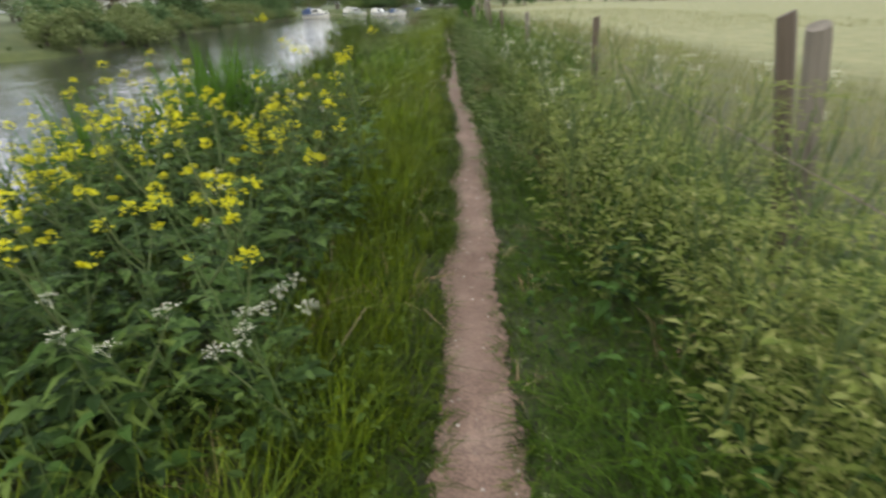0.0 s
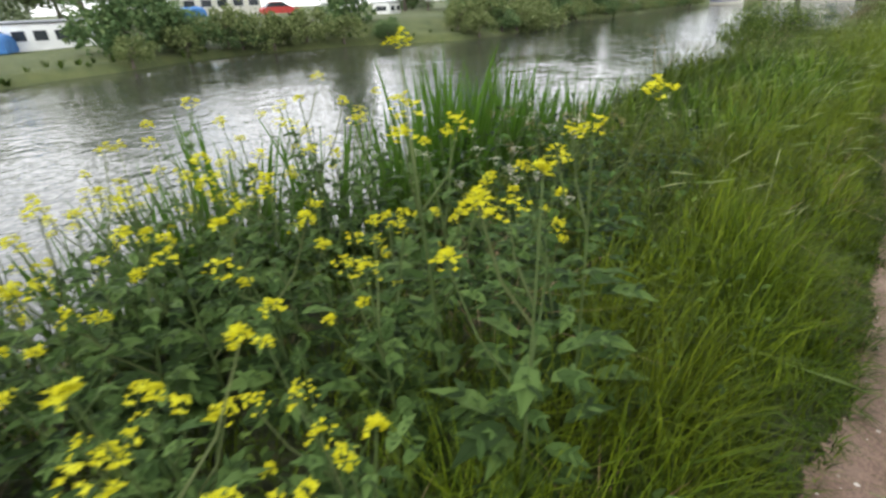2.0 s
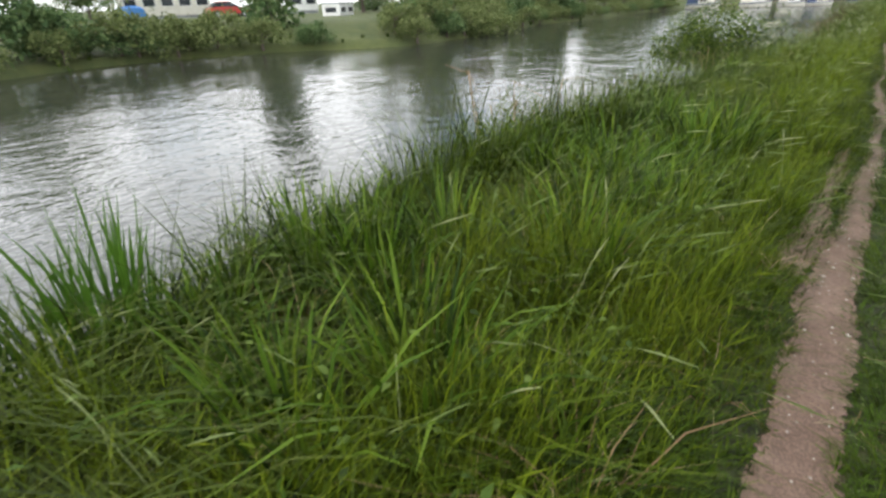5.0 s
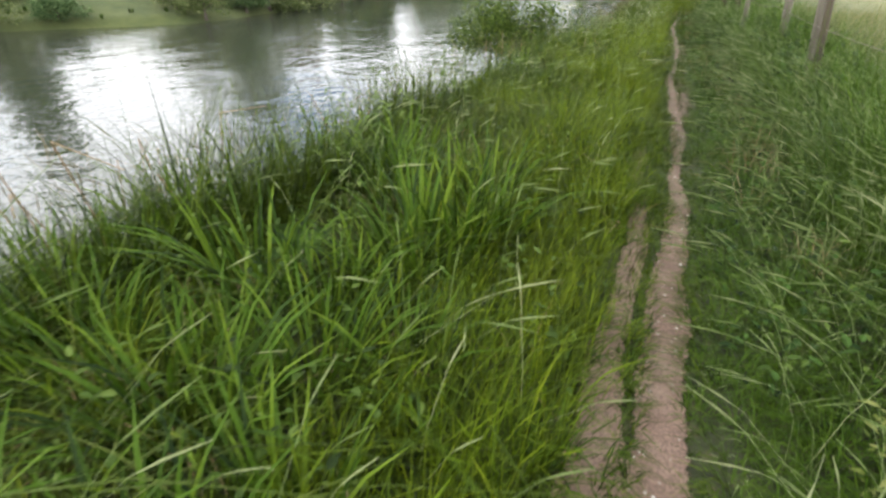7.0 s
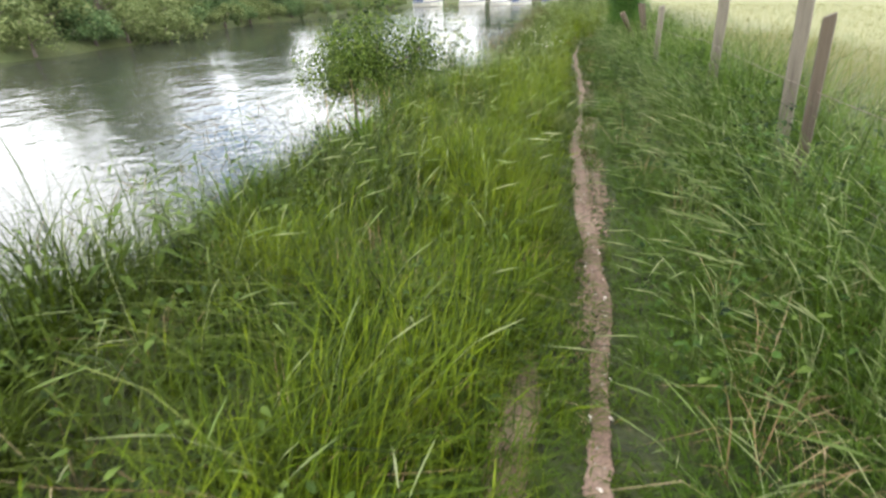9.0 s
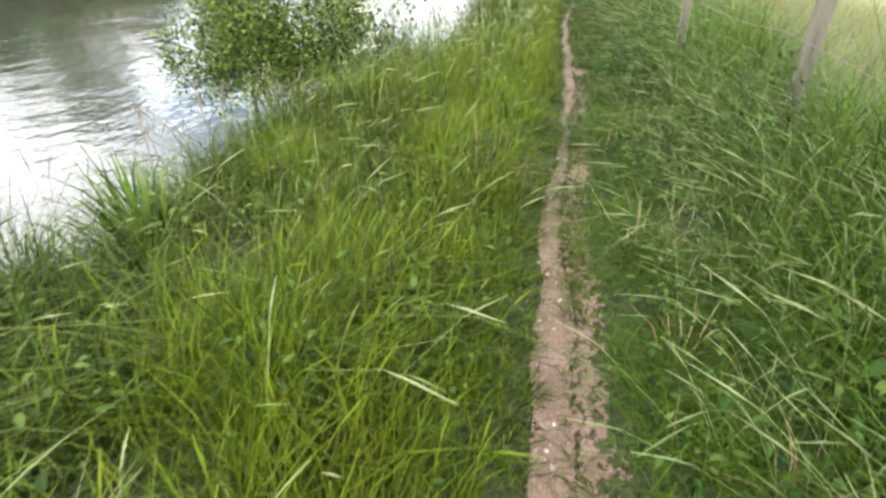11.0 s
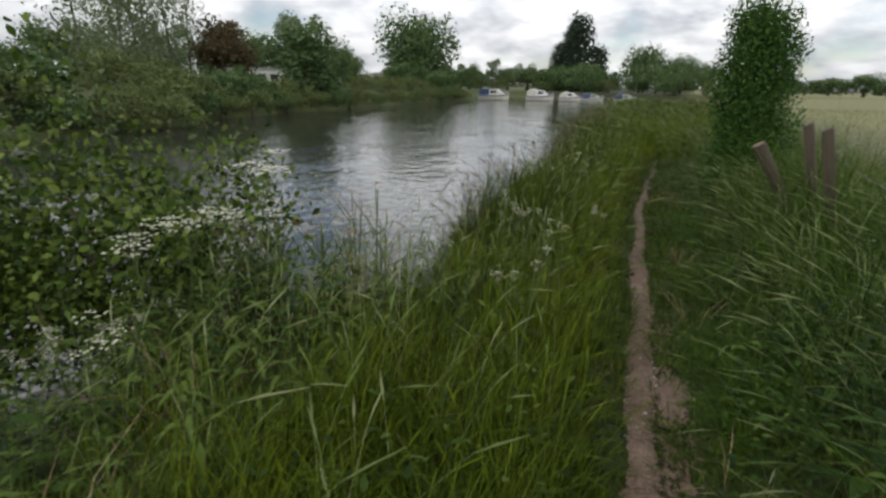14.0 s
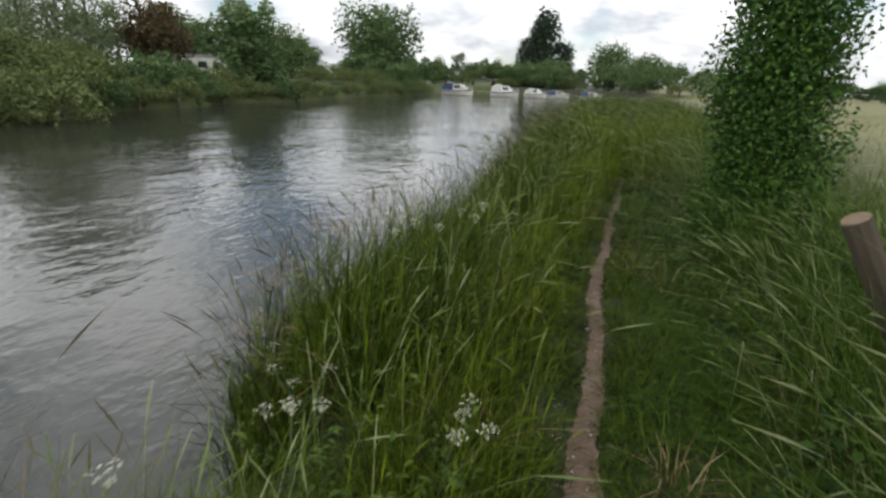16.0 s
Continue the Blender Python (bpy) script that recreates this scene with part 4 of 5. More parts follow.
plant_out(big_net, spots_in(18, 0.95, 1.4, 16.6, 18.4, 62, 0.1) + spots_in(10, 1.0, 1.3, 19.6, 20.8, 64, 0.1) + spots_in(34, -2.5, -1.0, 5.6, 7.7, 65, 0.11), 21, 0.75, 1.0)
tall_herb = [make_nettle(210 + i, "tall willowherb at the foot of the bush", M_PARSLEY, 0.8 + 0.12 * i, 0.24, 1.3, "willowherb") for i in range(2)]
plant_out(tall_herb, spots_in(40, -3.2, -2.3, 20.9, 23.6, 71, 0.1) + spots_in(34, -3.3, -2.0, 13.5, 17.5, 72, 0.12), 23, 0.85, 1.15)
# flags and sedges by the water
iris = [make_iris(90 + i, "clump of tall sword-shaped flag iris leaves", 34) for i in range(3)]
plant_out(iris, spots_in(20, -3.25, -2.35, 6.0, 8.8, 41, 0.15) + spots_in(9, -3.3, -2.7, 2.6, 6.0, 45, 0.25), 9, 0.8, 1.05)
sedge = [make_clump(100 + i, "sedge_tuft", "arching tuft of broad bright green sedge", 55, 0.66, 0.016, M_SEDGE, 0.17, (0.15, 0.8)) for i in range(3)]
plant_out(sedge, spots_in(58, -2.9, -0.8, 8.8, 14.4, 42, 0.2) + spots_in(4, -3.0, -1.6, 14.2, 20, 43, 0.35), 10, 0.8, 1.2)


docks = [make_dock(180 + i, "broad-leaved dock in a low rosette") for i in range(2)]
plant_out(docks, [(-1.75, 10.3), (-1.9, 13.1), (-2.0, 17.2), (-1.2, 19.6), (-2.3, 20.4), (1.0, 9.2), (0.9, 18.6), (1.05, 24.6), (0.85, 25.4)], 20, 0.9, 1.3)

# ---------- woody plants ----------
def make_tree(name, label, category, seed, h, rad, mat, n, leaf, trunk_r, crown_base, clumps, group="", squash=1.0, shape="round", bark=None, fine=False):
    """A tapered trunk with limbs and a crown of many small leaves in uneven clumps."""
    r = random.Random(seed)
    rn = np.random.default_rng(seed)
    ob = thing(name, label, category, group)
    tr = Geo()
    top = h * (0.62 if shape == "round" else 0.92)
    lx, ly = r.uniform(-0.05, 0.05) * h, r.uniform(-0.05, 0.05) * h
    ax = lambda t: Vector((lx * t * t, ly * t * t, top * t))
    tr.tube([Vector((0, 0, -0.3))] + [ax(t) for t in (0.05, 0.35, 0.7, 1.0)], [trunk_r * q for q in (1.5, 1.1, 0.8, 0.55, 0.2)], 8)
    part("trunk", tr, bark or M_BARK, ob)
    centres = []
    for i in range(clumps):
        w = i * 2.4 + r.uniform(-0.4, 0.4)
        if shape == "cone":
            t = (i + 0.5) / clumps
            rr = rad * (1.02 - t) * r.uniform(0.35, 0.85)
            c = Vector((math.cos(w) * rr, math.sin(w) * rr, crown_base + (h - crown_base) * t))
            s = rad * (0.55 * (1 - t) + 0.22)
        elif shape == "column":
            t = (i + 0.5) / clumps
            rr = rad * r.uniform(0.25, 0.6) * (1 - 0.35 * t * t)
            c = Vector((math.cos(w) * rr, math.sin(w) * rr, crown_base + (h * 0.94 - crown_base) * t))
            s = rad * r.uniform(0.38, 0.55)
        else:
            t = r.random()
            el = math.asin(r.uniform(-0.75, 1.0))
            q = r.uniform(0.35, 0.92)
            mid = crown_base + (h - crown_base) * 0.5
            c = Vector((math.cos(w) * math.cos(el) * rad * q, math.sin(w) * math.cos(el) * rad * q, mid + math.sin(el) * (h - crown_base) * 0.5 * q))
            s = rad * r.uniform(0.2, 0.44)
        centres.append((c, s))
    for c, s in centres[:6]:
        li = Geo()
        a = ax(min(0.95, max(0.15, (c.z / top) * r.uniform(0.4, 0.8))))
        m_ = a.lerp(c, 0.5) + Vector((0, 0, -0.06 * h * 0.3))
        li.tube([a, m_, c], [trunk_r * 0.4, trunk_r * 0.25, trunk_r * 0.08], 5)
        part("limb", li, bark or M_BARK, ob)
    # leaves, thickest near each clump's skin
    which = rn.integers(0, len(centres), n)
    C = np.array([tuple(c) for c, _ in centres])[which]
    S = np.array([s for _, s in centres])[which]
    d = rn.normal(size=(n, 3))
    d /= np.linalg.norm(d, axis=1)[:, None]
    q = np.clip(rn.normal(0.82, 0.22, n), 0.15, 1.16)
    P = C + d * (S * q)[:, None] * np.array([1, 1, squash])
    P[:, 2] = np.maximum(P[:, 2], crown_base * 0.6 + 0.05 * h * rn.random(n))
    a = rn.normal(size=(n, 3)) + np.array([0, 0, -0.3])
    a /= np.linalg.norm(a, axis=1)[:, None]
    s2 = np.cross(a, rn.normal(size=(n, 3)) * 0.6 + d)
    s2 /= np.maximum(np.linalg.norm(s2, axis=1)[:, None], 1e-6)
    L = (leaf * rn.uniform(0.6, 1.35, n))[:, None]
    nn = np.cross(a, s2)
    V = np.stack([P - a * L * 0.5, P + s2 * L * 0.34 + nn * L * 0.1, P + a * L * 0.5, P - s2 * L * 0.34 + nn * L * 0.1], 1)
    k = (np.arange(n) * 4)[:, None]
    if fine:
        V = np.stack([P - a * L * 0.5] + [P + a * L * q + s2 * L * w_ + nn * L * 0.1 for q, w_ in ((-0.28, 0.22), (0.04, 0.28), (0.30, 0.14))] + [P + a * L * 0.5]
                     + [P + a * L * q - s2 * L * w_ + nn * L * 0.1 for q, w_ in ((0.30, 0.14), (0.04, 0.28), (-0.28, 0.22))], 1)
        k = (np.arange(n) * 8)[:, None]
    tris = np.concatenate([k + np.array(q) for q in ((0, 1, 7), (1, 2, 6), (1, 6, 7), (2, 3, 5), (2, 5, 6), (3, 4, 5))]) if fine else np.concatenate([k + np.array([0, 1, 2]), k + np.array([0, 2, 3])])
    me = fast_mesh("crown", V.reshape(-1, 3), np.zeros((0, 4)), tris, mat, False)
    cr_ = new("crown", me)
    cr_.parent = ob
    return ob


def at_place(ob, x, y, z=None, turn=0.0):
    ob.matrix_basis = pose(x, y, float(ground_z(x, y)) if z is None else z, 0, 0, turn)
    return ob


def again(ob, x, y, s=1.0, turn=0.0, sz=None, z=None):
    return copy_thing(ob, pose(x, y, float(ground_z(x, y)) if z is None else z, 0, 0, turn) @ Matrix.Diagonal((s, s, sz or s, 1)))


# bush that overhangs the water
bush = make_tree("bush", "broad-leaved green bush overhanging the water", "bush", 7, 2.45, 1.4, M_BUSH, 12000, 0.054, 0.05, 0.0, 34, fine=True)
at_place(bush, -3.6, 23.35, -0.78)
again(bush, -3.9, 22.7, 0.66, 130, z=-0.66)
again(bush, -3.15, 23.5, 0.5, 220, z=-0.6)
# ivy-grown stump of a tree on the fence line
ivy = make_tree("ivy_tree", "tree stem wholly overgrown with dark ivy", "tree", 12, 2.5, 0.6, M_IVY, 42000, 0.036, 0.13, 0.1, 60, shape="column")
ivy.matrix_basis = pose(1.10, 28.8, 0.03, 0, -4, 0)

# ---------- fence ----------
def make_post(label, mat, h, r0, seed, square=True):
    r = random.Random(seed)
    ob = thing("fence_post", label, "fence post", "posts of the wire fence")
    g2 = Geo()
    rings = []
    n = 8 if square else 10
    for t in (-0.25, 0.0, 0.3, 0.6, 0.85, 0.97, 1.0):
        ring = []
        for i in range(n):
            w = 2 * math.pi * (i + 0.5) / n
            rr = r0 * (1.08 if square and i % 2 == 0 else 1.0) * (1 + 0.06 * noise.noise((i * 1.7, t * 3, seed)))
            rr *= 0.93 if t == 1.0 else 1.0
            ring.append((rr * math.cos(w) + 0.006 * noise.noise((t * 4, seed, 1)), rr * math.sin(w), h * t + (0.012 * math.sin(w + seed) if t > 0.9 else 0)))
        rings.append(ring)
    g2.loft(rings)
    part("shaft", g2, mat, ob)
    st = Geo()
    for z in (0.45, 0.75, 1.0):
        if z < h:
            st.tube([(-r0 * 1.02, -0.012, h * z / 1.2), (-r0 * 1.15, 0, h * z / 1.2), (-r0 * 1.02, 0.012, h * z / 1.2)], [0.002] * 3, 4)
    part("staple", st, M_WIRE, ob)
    return ob


post_l = make_post("weathered grey wooden fence post", M_POST, 1.38, 0.044, 1)
post_s = make_post("short dark brown wooden fence post", M_POST_D, 1.38, 0.040, 2)
post_l.matrix_basis = pose(1.70, 3.34, 0.02, 0, -13, 10)
post_s.matrix_basis = pose(1.79, 3.60, 0.05, 0, -13, -8)
FENCE = ((1.78, 7.4), (1.75, 9.4), (1.6, 11.3), (1.45, 14.4), (1.3, 20.6), (1.15, 22.9), (1.36, 26.3), (1.5, 33), (1.9, 36), (2.2, 39), (2.5, 42.2))
for i, (x, y) in enumerate(FENCE):
    if i in (1, 4, 6, 7):
        continue
    p = copy_thing(post_l if i % 3 else post_s, pose(x, y, float(ground_z(x, y)) - 0.16, random.uniform(-2, 2), random.uniform(-8, -3), random.uniform(-10, 10)))
copy_thing(post_s, pose(1.44, 17.74, 0.0, 2, -8, 4) @ Matrix.Diagonal((0.85, 0.85, 1, 1)))
copy_thing(post_l, pose(1.47, 18.2, 0.0, 2, -8, 4) @ Matrix.Diagonal((1.0, 1.0, 1.1, 1)))
copy_thing(post_l, pose(1.48, 20.62, 0.0, 2, -6, 14) @ Matrix.Diagonal((1.2, 1.2, 1.05, 1)))
copy_thing(post_s, pose(1.43, 26.3, -0.07, 0, -15, 2) @ Matrix.Diagonal((1.0, 1.0, 0.97, 1)))
copy_thing(post_s, pose(1.43, 25.85, -0.07, 0, -15, 12) @ Matrix.Diagonal((1.0, 1.0, 0.97, 1)))
# leaning sawn-off stump
stump = thing("leaning_stump", "thick sawn-off leaning post with a pale cut end", "post", at=pose(1.37, 26.4, 0.05, 2, -32, 8))
g = Geo()
g.loft([[(0.052 * (1 + 0.1 * noise.noise((i, z * 3, 2))) * math.cos(i * 0.628), 0.052 * (1 + 0.1 * noise.noise((i, z * 3, 7))) * math.sin(i * 0.628), z) for i in range(10)] for z in (-0.2, 0.1, 0.4, 0.8, 1.17)])
part("shaft", g, M_POST_D, stump)
g = Geo()
g.poly([(0.048 * math.cos(i * 0.628), 0.048 * math.sin(i * 0.628), 1.175) for i in range(10)])
part("cut_end", g, M_CUT, stump, "pale sawn end of the stump")

line = [(1.16, -4.0), (1.16, 0.0), (1.16, 2.86)] + [q for q in FENCE]
for zz, nm in ((0.55, "lower"), (0.95, "upper")):
    wire = thing("fence_wire", nm + " strand of sagging barbed fence wire", "wire", "strands of the fence")
    g, bb = Geo(), Geo()
    for (xa, ya), (xb, yb) in zip(line, line[1:]):
        pts = []
        for k in range(7):
            t = k / 6
            x, y = xa + (xb - xa) * t - 0.06, ya + (yb - ya) * t
            pts.append((x, y, zz + 0.05 - 0.05 * 4 * t * (1 - t)))
        g = Geo()
        g.tube(pts, [0.0022] * 7, 4)
        part("strand", g, M_WIRE, wire)
        for k in range(12):
            t = (k + 0.5) / 12
            x, y = xa + (xb - xa) * t - 0.06, ya + (yb - ya) * t
            z = zz + 0.05 - 0.05 * 4 * t * (1 - t)
            bb.tube([(x - 0.012, y, z - 0.012), (x + 0.012, y, z + 0.012)], [0.0015, 0.0008], 3)
            bb.tube([(x - 0.012, y + 0.005, z + 0.012), (x + 0.012, y + 0.005, z - 0.012)], [0.0015, 0.0008], 3)
    tagged(part("barbs", bb, M_WIRE, wire), kind="stuff")

# dead reed stalks at the water's edge
for x, y, s in ((-2.95, 12.6, 1), (-3.05, 13.3, 2), (-2.9, 20.6, 3), (-3.0, 21.4, 4), (-3.05, 15.4, 5), (-2.2, 28.5, 6), (-3.1, 13.9, 7), (-3.0, 19.8, 8), (-2.9, 21.9, 9)):
    ob = thing("dead_stalks", "broken brown stalks standing at the water's edge", "stalks", "dead stalks", pose(x, y, float(ground_z(x, y)), 0, 0, 40 * s))
    r = random.Random(s)
    for i in range(5):
        g = Geo()
        h = r.uniform(0.8, 1.3)
        a, b2 = r.uniform(-0.15, 0.15), r.uniform(-0.15, 0.15)
        g.tube([(a, b2, -0.05), (a * 1.6, b2 * 1.6, h * 0.6), (a * 2.4 + r.uniform(-0.1, 0.1), b2 * 2.4, h), (a * 3 + r.uniform(-0.2, 0.2), b2 * 3, h * r.uniform(0.7, 1.1))], [0.007, 0.005, 0.004, 0.002], 4)
        part("stalk", g, M_DEAD, ob)


# ---------- the far bank ----------
def window_in(geo_f, geo_g, x, y0, y1, z0, z1, out):
    """Frame bars and a pane on a wall that faces along x."""
    s = 1 if out > 0 else -1
    geo_g.box((min(x, x + s * 0.02), y0, z0), (max(x, x + s * 0.02), y1, z1))
    for a, b2, c, d in ((y0 - 0.04, y1 + 0.04, z0 - 0.04, z0), (y0 - 0.04, y1 + 0.04, z1, z1 + 0.04), (y0 - 0.04, y0, z0, z1), (y1, y1 + 0.04, z0, z1)):
        geo_f.box((min(x, x + s * 0.035), a, c), (max(x, x + s * 0.035), b2, d))


def make_caravan(label, ln, wd, ht, mat, n_win, roof_mat=None):
    """A static caravan, long side along y, windows in both ends and the side that faces the river (+x)."""
    ob = thing("caravan", label, "caravan", "caravans on the far bank")
    g2 = Geo()
    base = 0.35
    prof = [(-wd / 2, base), (wd / 2, base), (wd / 2, ht * 0.9), (wd / 2 - 0.12, ht * 0.97), (0, ht * 1.03), (-wd / 2 + 0.12, ht * 0.97), (-wd / 2, ht * 0.9)]
    g2.loft([[(px * q, y, base + (pz - base) * q2) for px, pz in prof] for y, q, q2 in ((-ln / 2, 0.94, 0.97), (-ln / 2 + 0.12, 1, 1), (ln / 2 - 0.12, 1, 1), (ln / 2, 0.94, 0.97))])
    part("body", g2, mat, ob)
    g2 = Geo()
    g2.box((-wd / 2 - 0.06, -ln / 2 - 0.06, ht * 1.0), (wd / 2 + 0.06, ln / 2 + 0.06, ht * 1.06), 0.05)
    part("roof", g2, roof_mat or M_GREY, ob)
    g2 = Geo()
    g2.box((-wd / 2 + 0.1, -ln / 2 + 0.1, -0.1), (wd / 2 - 0.1, ln / 2 - 0.1, base + 0.02))
    part("skirt", g2, M_GREY, ob)
    for i in range(n_win):
        y = -ln / 2 + ln * (i + 0.5) / n_win
        f, gl = Geo(), Geo()
        window_in(f, gl, wd / 2, y - ln / n_win * 0.32, y + ln / n_win * 0.32, ht * 0.5, ht * 0.78, 1)
        w = part("window", f, M_PAINT, ob)
        part("pane", gl, M_GLASS, w, "dark window pane")
    for sg in (-1, 1):
        f, gl = Geo(), Geo()
        gl.box((-wd * 0.3, sg * ln / 2 * 0.995 - 0.02, ht * 0.5), (wd * 0.3, sg * ln / 2 * 0.995 + 0.02, ht * 0.78))
        part("end_pane", gl, M_GLASS, ob, "dark end window")
    return ob


def make_boat(label, ln, hull_mat, cabin_mat, canopy=None):
    """A cabin cruiser, bow along +x, resting on its waterline at z = 0."""
    ob = thing("cabin_cruiser", label, "boat", "moored boats")
    g2 = Geo()
    rings = []
    for t, bw, kz, sh in ((-0.5, 0.9, -0.22, 0.62), (-0.2, 1.0, -0.28, 0.62), (0.15, 0.95, -0.28, 0.68), (0.36, 0.6, -0.22, 0.78), (0.5, 0.05, 0.1, 0.9)):
        b2 = ln * 0.17 * bw
        rings.append([(t * ln, -b2, sh), (t * ln, -b2 * 0.86, 0.05), (t * ln, -b2 * 0.2, kz), (t * ln, b2 * 0.2, kz), (t * ln, b2 * 0.86, 0.05), (t * ln, b2, sh), (t * ln, 0, sh + 0.05)])
    g2.loft(rings)
    part("hull", g2, hull_mat, ob)
    for k in (0, 5):
        g2 = Geo()
        g2.tube([(q[k][0], q[k][1] * 1.01, q[k][2] - 0.12) for q in rings], [0.07] * 5, 5)
        part("rubbing_strake", g2, M_NAVY, ob, "dark rubbing strake along the hull")
    g2 = Geo()
    cw = ln * 0.135
    g2.loft([[(x, -cw * q, z0), (x + dx, -cw * q * 0.86, z1), (x + dx, cw * q * 0.86, z1), (x, cw * q, z0)] for x, dx, q, z0, z1 in
             ((-0.12 * ln, 0.04, 1, 0.6, 1.42), (0.12 * ln, -0.05, 1, 0.6, 1.42), (0.30 * ln, -0.1, 0.7, 0.68, 1.0))])
    part("cabin", g2, cabin_mat, ob)
    g2 = Geo()
    for sg in (-1, 1):
        for x in (-0.07, 0.03):
            g2.box((x * ln, sg * cw * 0.96 - 0.015, 0.88), ((x + 0.088) * ln, sg * cw * 0.96 + 0.015, 1.26))
    part("cabin_window", g2, M_GLASS, ob, "dark cabin windows")
    g2 = Geo()
    for sg in (-1, 1):
        pts = [(t * ln, sg * ln * 0.17 * bw, z + 0.28) for t, bw, z in ((0.05, 0.97, 0.66), (0.2, 0.88, 0.7), (0.36, 0.6, 0.78), (0.47, 0.15, 0.88))]
        g2.tube(pts, [0.018] * 4, 5)
        for p in pts:
            g2.tube([(p[0], p[1], p[2] - 0.3), p], [0.014, 0.014], 4)
    part("rail", g2, M_CHROME, ob, "bright metal bow rail")
    if canopy:
        g2 = Geo()
        g2.loft([[(x, -cw * 1.1, 0.62), (x, -cw, z), (x, 0, z + 0.1), (x, cw, z), (x, cw * 1.1, 0.62)] for x, z in ((-0.47 * ln, 1.15), (-0.3 * ln, 1.5), (-0.12 * ln, 1.5))])
        part("canopy", g2, canopy, ob, "canvas cockpit cover")
    return ob


def make_car(label, mat):
    ob = thing("parked_car", label, "car", "cars on the far bank")
    g2 = Geo()
    side = [(-2.05, 0.35), (-2.1, 0.75), (-1.9, 0.92), (-1.0, 0.98), (1.0, 0.95), (1.9, 0.8), (2.1, 0.6), (2.05, 0.35)]
    g2.loft([[(x * q, y, z) for x, z in side] for y, q in ((-0.82, 0.96), (-0.72, 1), (0.72, 1), (0.82, 0.96))])
    part("body", g2, mat, ob)
    g2 = Geo()
    top = [(-1.75, 0.93), (-1.25, 1.38), (0.15, 1.42), (1.0, 0.94)]
    g2.loft([[(x * q, y * q2, z) for x, z in top] for y, q, q2 in ((-0.70, 1, 1), (0.70, 1, 1))])
    part("cabin_glass", g2, M_GLASS, ob, "dark car windows")
    g2 = Geo()
    g2.box((-1.2, -0.62, 1.36), (0.2, 0.62, 1.45), 0.05)
    part("roof", g2, mat, ob)
    for x in (-1.3, 1.3):
        for y in (-0.78, 0.78):
            g2 = Geo()
            g2.tube([(x, y - 0.09, 0.31), (x, y + 0.09, 0.31)], [0.31, 0.31], 14)
            w = part("wheel", g2, M_TYRE, ob)
            g2 = Geo()
            g2.tube([(x, y - 0.1, 0.31), (x, y + 0.1, 0.31)], [0.18, 0.18], 10)
            part("rim", g2, M_CHROME, w)
    return ob


car = make_caravan("long cream static caravan with many windows", 5.2, 2.2, 1.75, M_PAINT, 5)
at_place(car, -35.5, 11.8, -0.55, turn=-38)
c2 = make_caravan("small white touring caravan", 3.4, 2.0, 1.7, M_PAINT, 2)
at_place(c2, -36.5, 6.6, -0.6, turn=-20)
c3 = make_caravan("pale mobile home with a low grey roof", 8.5, 2.8, 2.5, M_CREAM, 5)
at_place(c3, -60.0, 34.0, 0.45, turn=-15)
c4 = make_caravan("light grey caravan with a tall side", 3.2, 2.2, 2.0, M_PAINT, 2)
at_place(c4, -54.0, 47.0, 0.5, turn=-25)
copy_thing(c2, pose(-38.5, 39.6, 0.1, 0, 0, 25) @ Matrix.Diagonal((0.85, 0.85, 0.8, 1)))
copy_thing(c3, pose(-36.5, 62.5, 0.45, 0, 0, -12) @ Matrix.Diagonal((0.85, 0.85, 0.8, 1)))
copy_thing(c4, pose(-38.0, 70.0, 0.6, 0, 0, 10))
copy_thing(c4, pose(-36.5, 87.0, 0.6, 0, 0, -40))
rc = make_car("red hatchback parked on the grass", M_RED)
at_place(rc, -52.0, 36.6, 0.5, turn=75)
cover_ob = thing("covered_trailer", "small trailer under a blue canvas cover", "trailer", at=pose(-35.3, 8.9, -0.45, 0, 0, -30))
g = Geo()
g.loft([[(-0.8, y, 0.3), (-0.8, y, z), (-0.5, y, z + 0.18), (0.5, y, z + 0.2), (0.8, y, z), (0.8, y, 0.3)] for y, z in ((-1.0, 0.8), (-0.8, 1.05), (0.3, 1.1), (0.9, 0.95), (1.0, 0.7))])
part("cover", g, M_BLUE, cover_ob)
for x in (-0.75, 0.75):
    g = Geo()
    g.tube([(x - 0.08, 0, 0.28), (x + 0.08, 0, 0.28)], [0.28, 0.28], 12)
    part("wheel", g, M_TYRE, cover_ob)
copy_thing(cover_ob, pose(-55.0, 28.5, 0.5, 0, 0, 10))

# moored boats
b_a = make_boat("white cabin cruiser with a navy cockpit cover", 4.6, M_CREAM, M_CREAM, M_NAVY)
at_place(b_a, -22.4, 94, -0.68, turn=-8)
b_b = make_boat("white cabin cruiser with a pale cockpit cover", 4.0, M_CREAM, M_PAINT, M_CREAM)
at_place(b_b, -16.3, 97, -0.68, turn=10)
for x, y, s, tn in ((-12.2, 99, 0.8, -12), (-9.2, 101, 0.7, 15), (-4.6, 103, 0.7, -5), (-28.5, 93, 0.8, 4)):
    copy_thing(b_b if s > 0.75 else b_a, pose(x, y, -0.68, 0, 0, tn) @ Matrix.Diagonal((s, s, s, 1)))
d_b = make_boat("low white open boat at its mooring", 3.6, M_PAINT, M_PAINT)
at_place(d_b, -23.2, 2.0, -0.68, turn=95)
jetty = thing("jetty", "low wooden landing stage behind the boats", "jetty", at=pose(-12, 104.5, 0, 0, 0, 5))
for i in range(12):
    g = Geo()
    g.box((-15 + i * 2.5, -0.6, -0.35), (-15 + i * 2.5 + 2.42, 0.6, -0.28), 0.01)
    part("plank", g, M_PLANK, jetty)
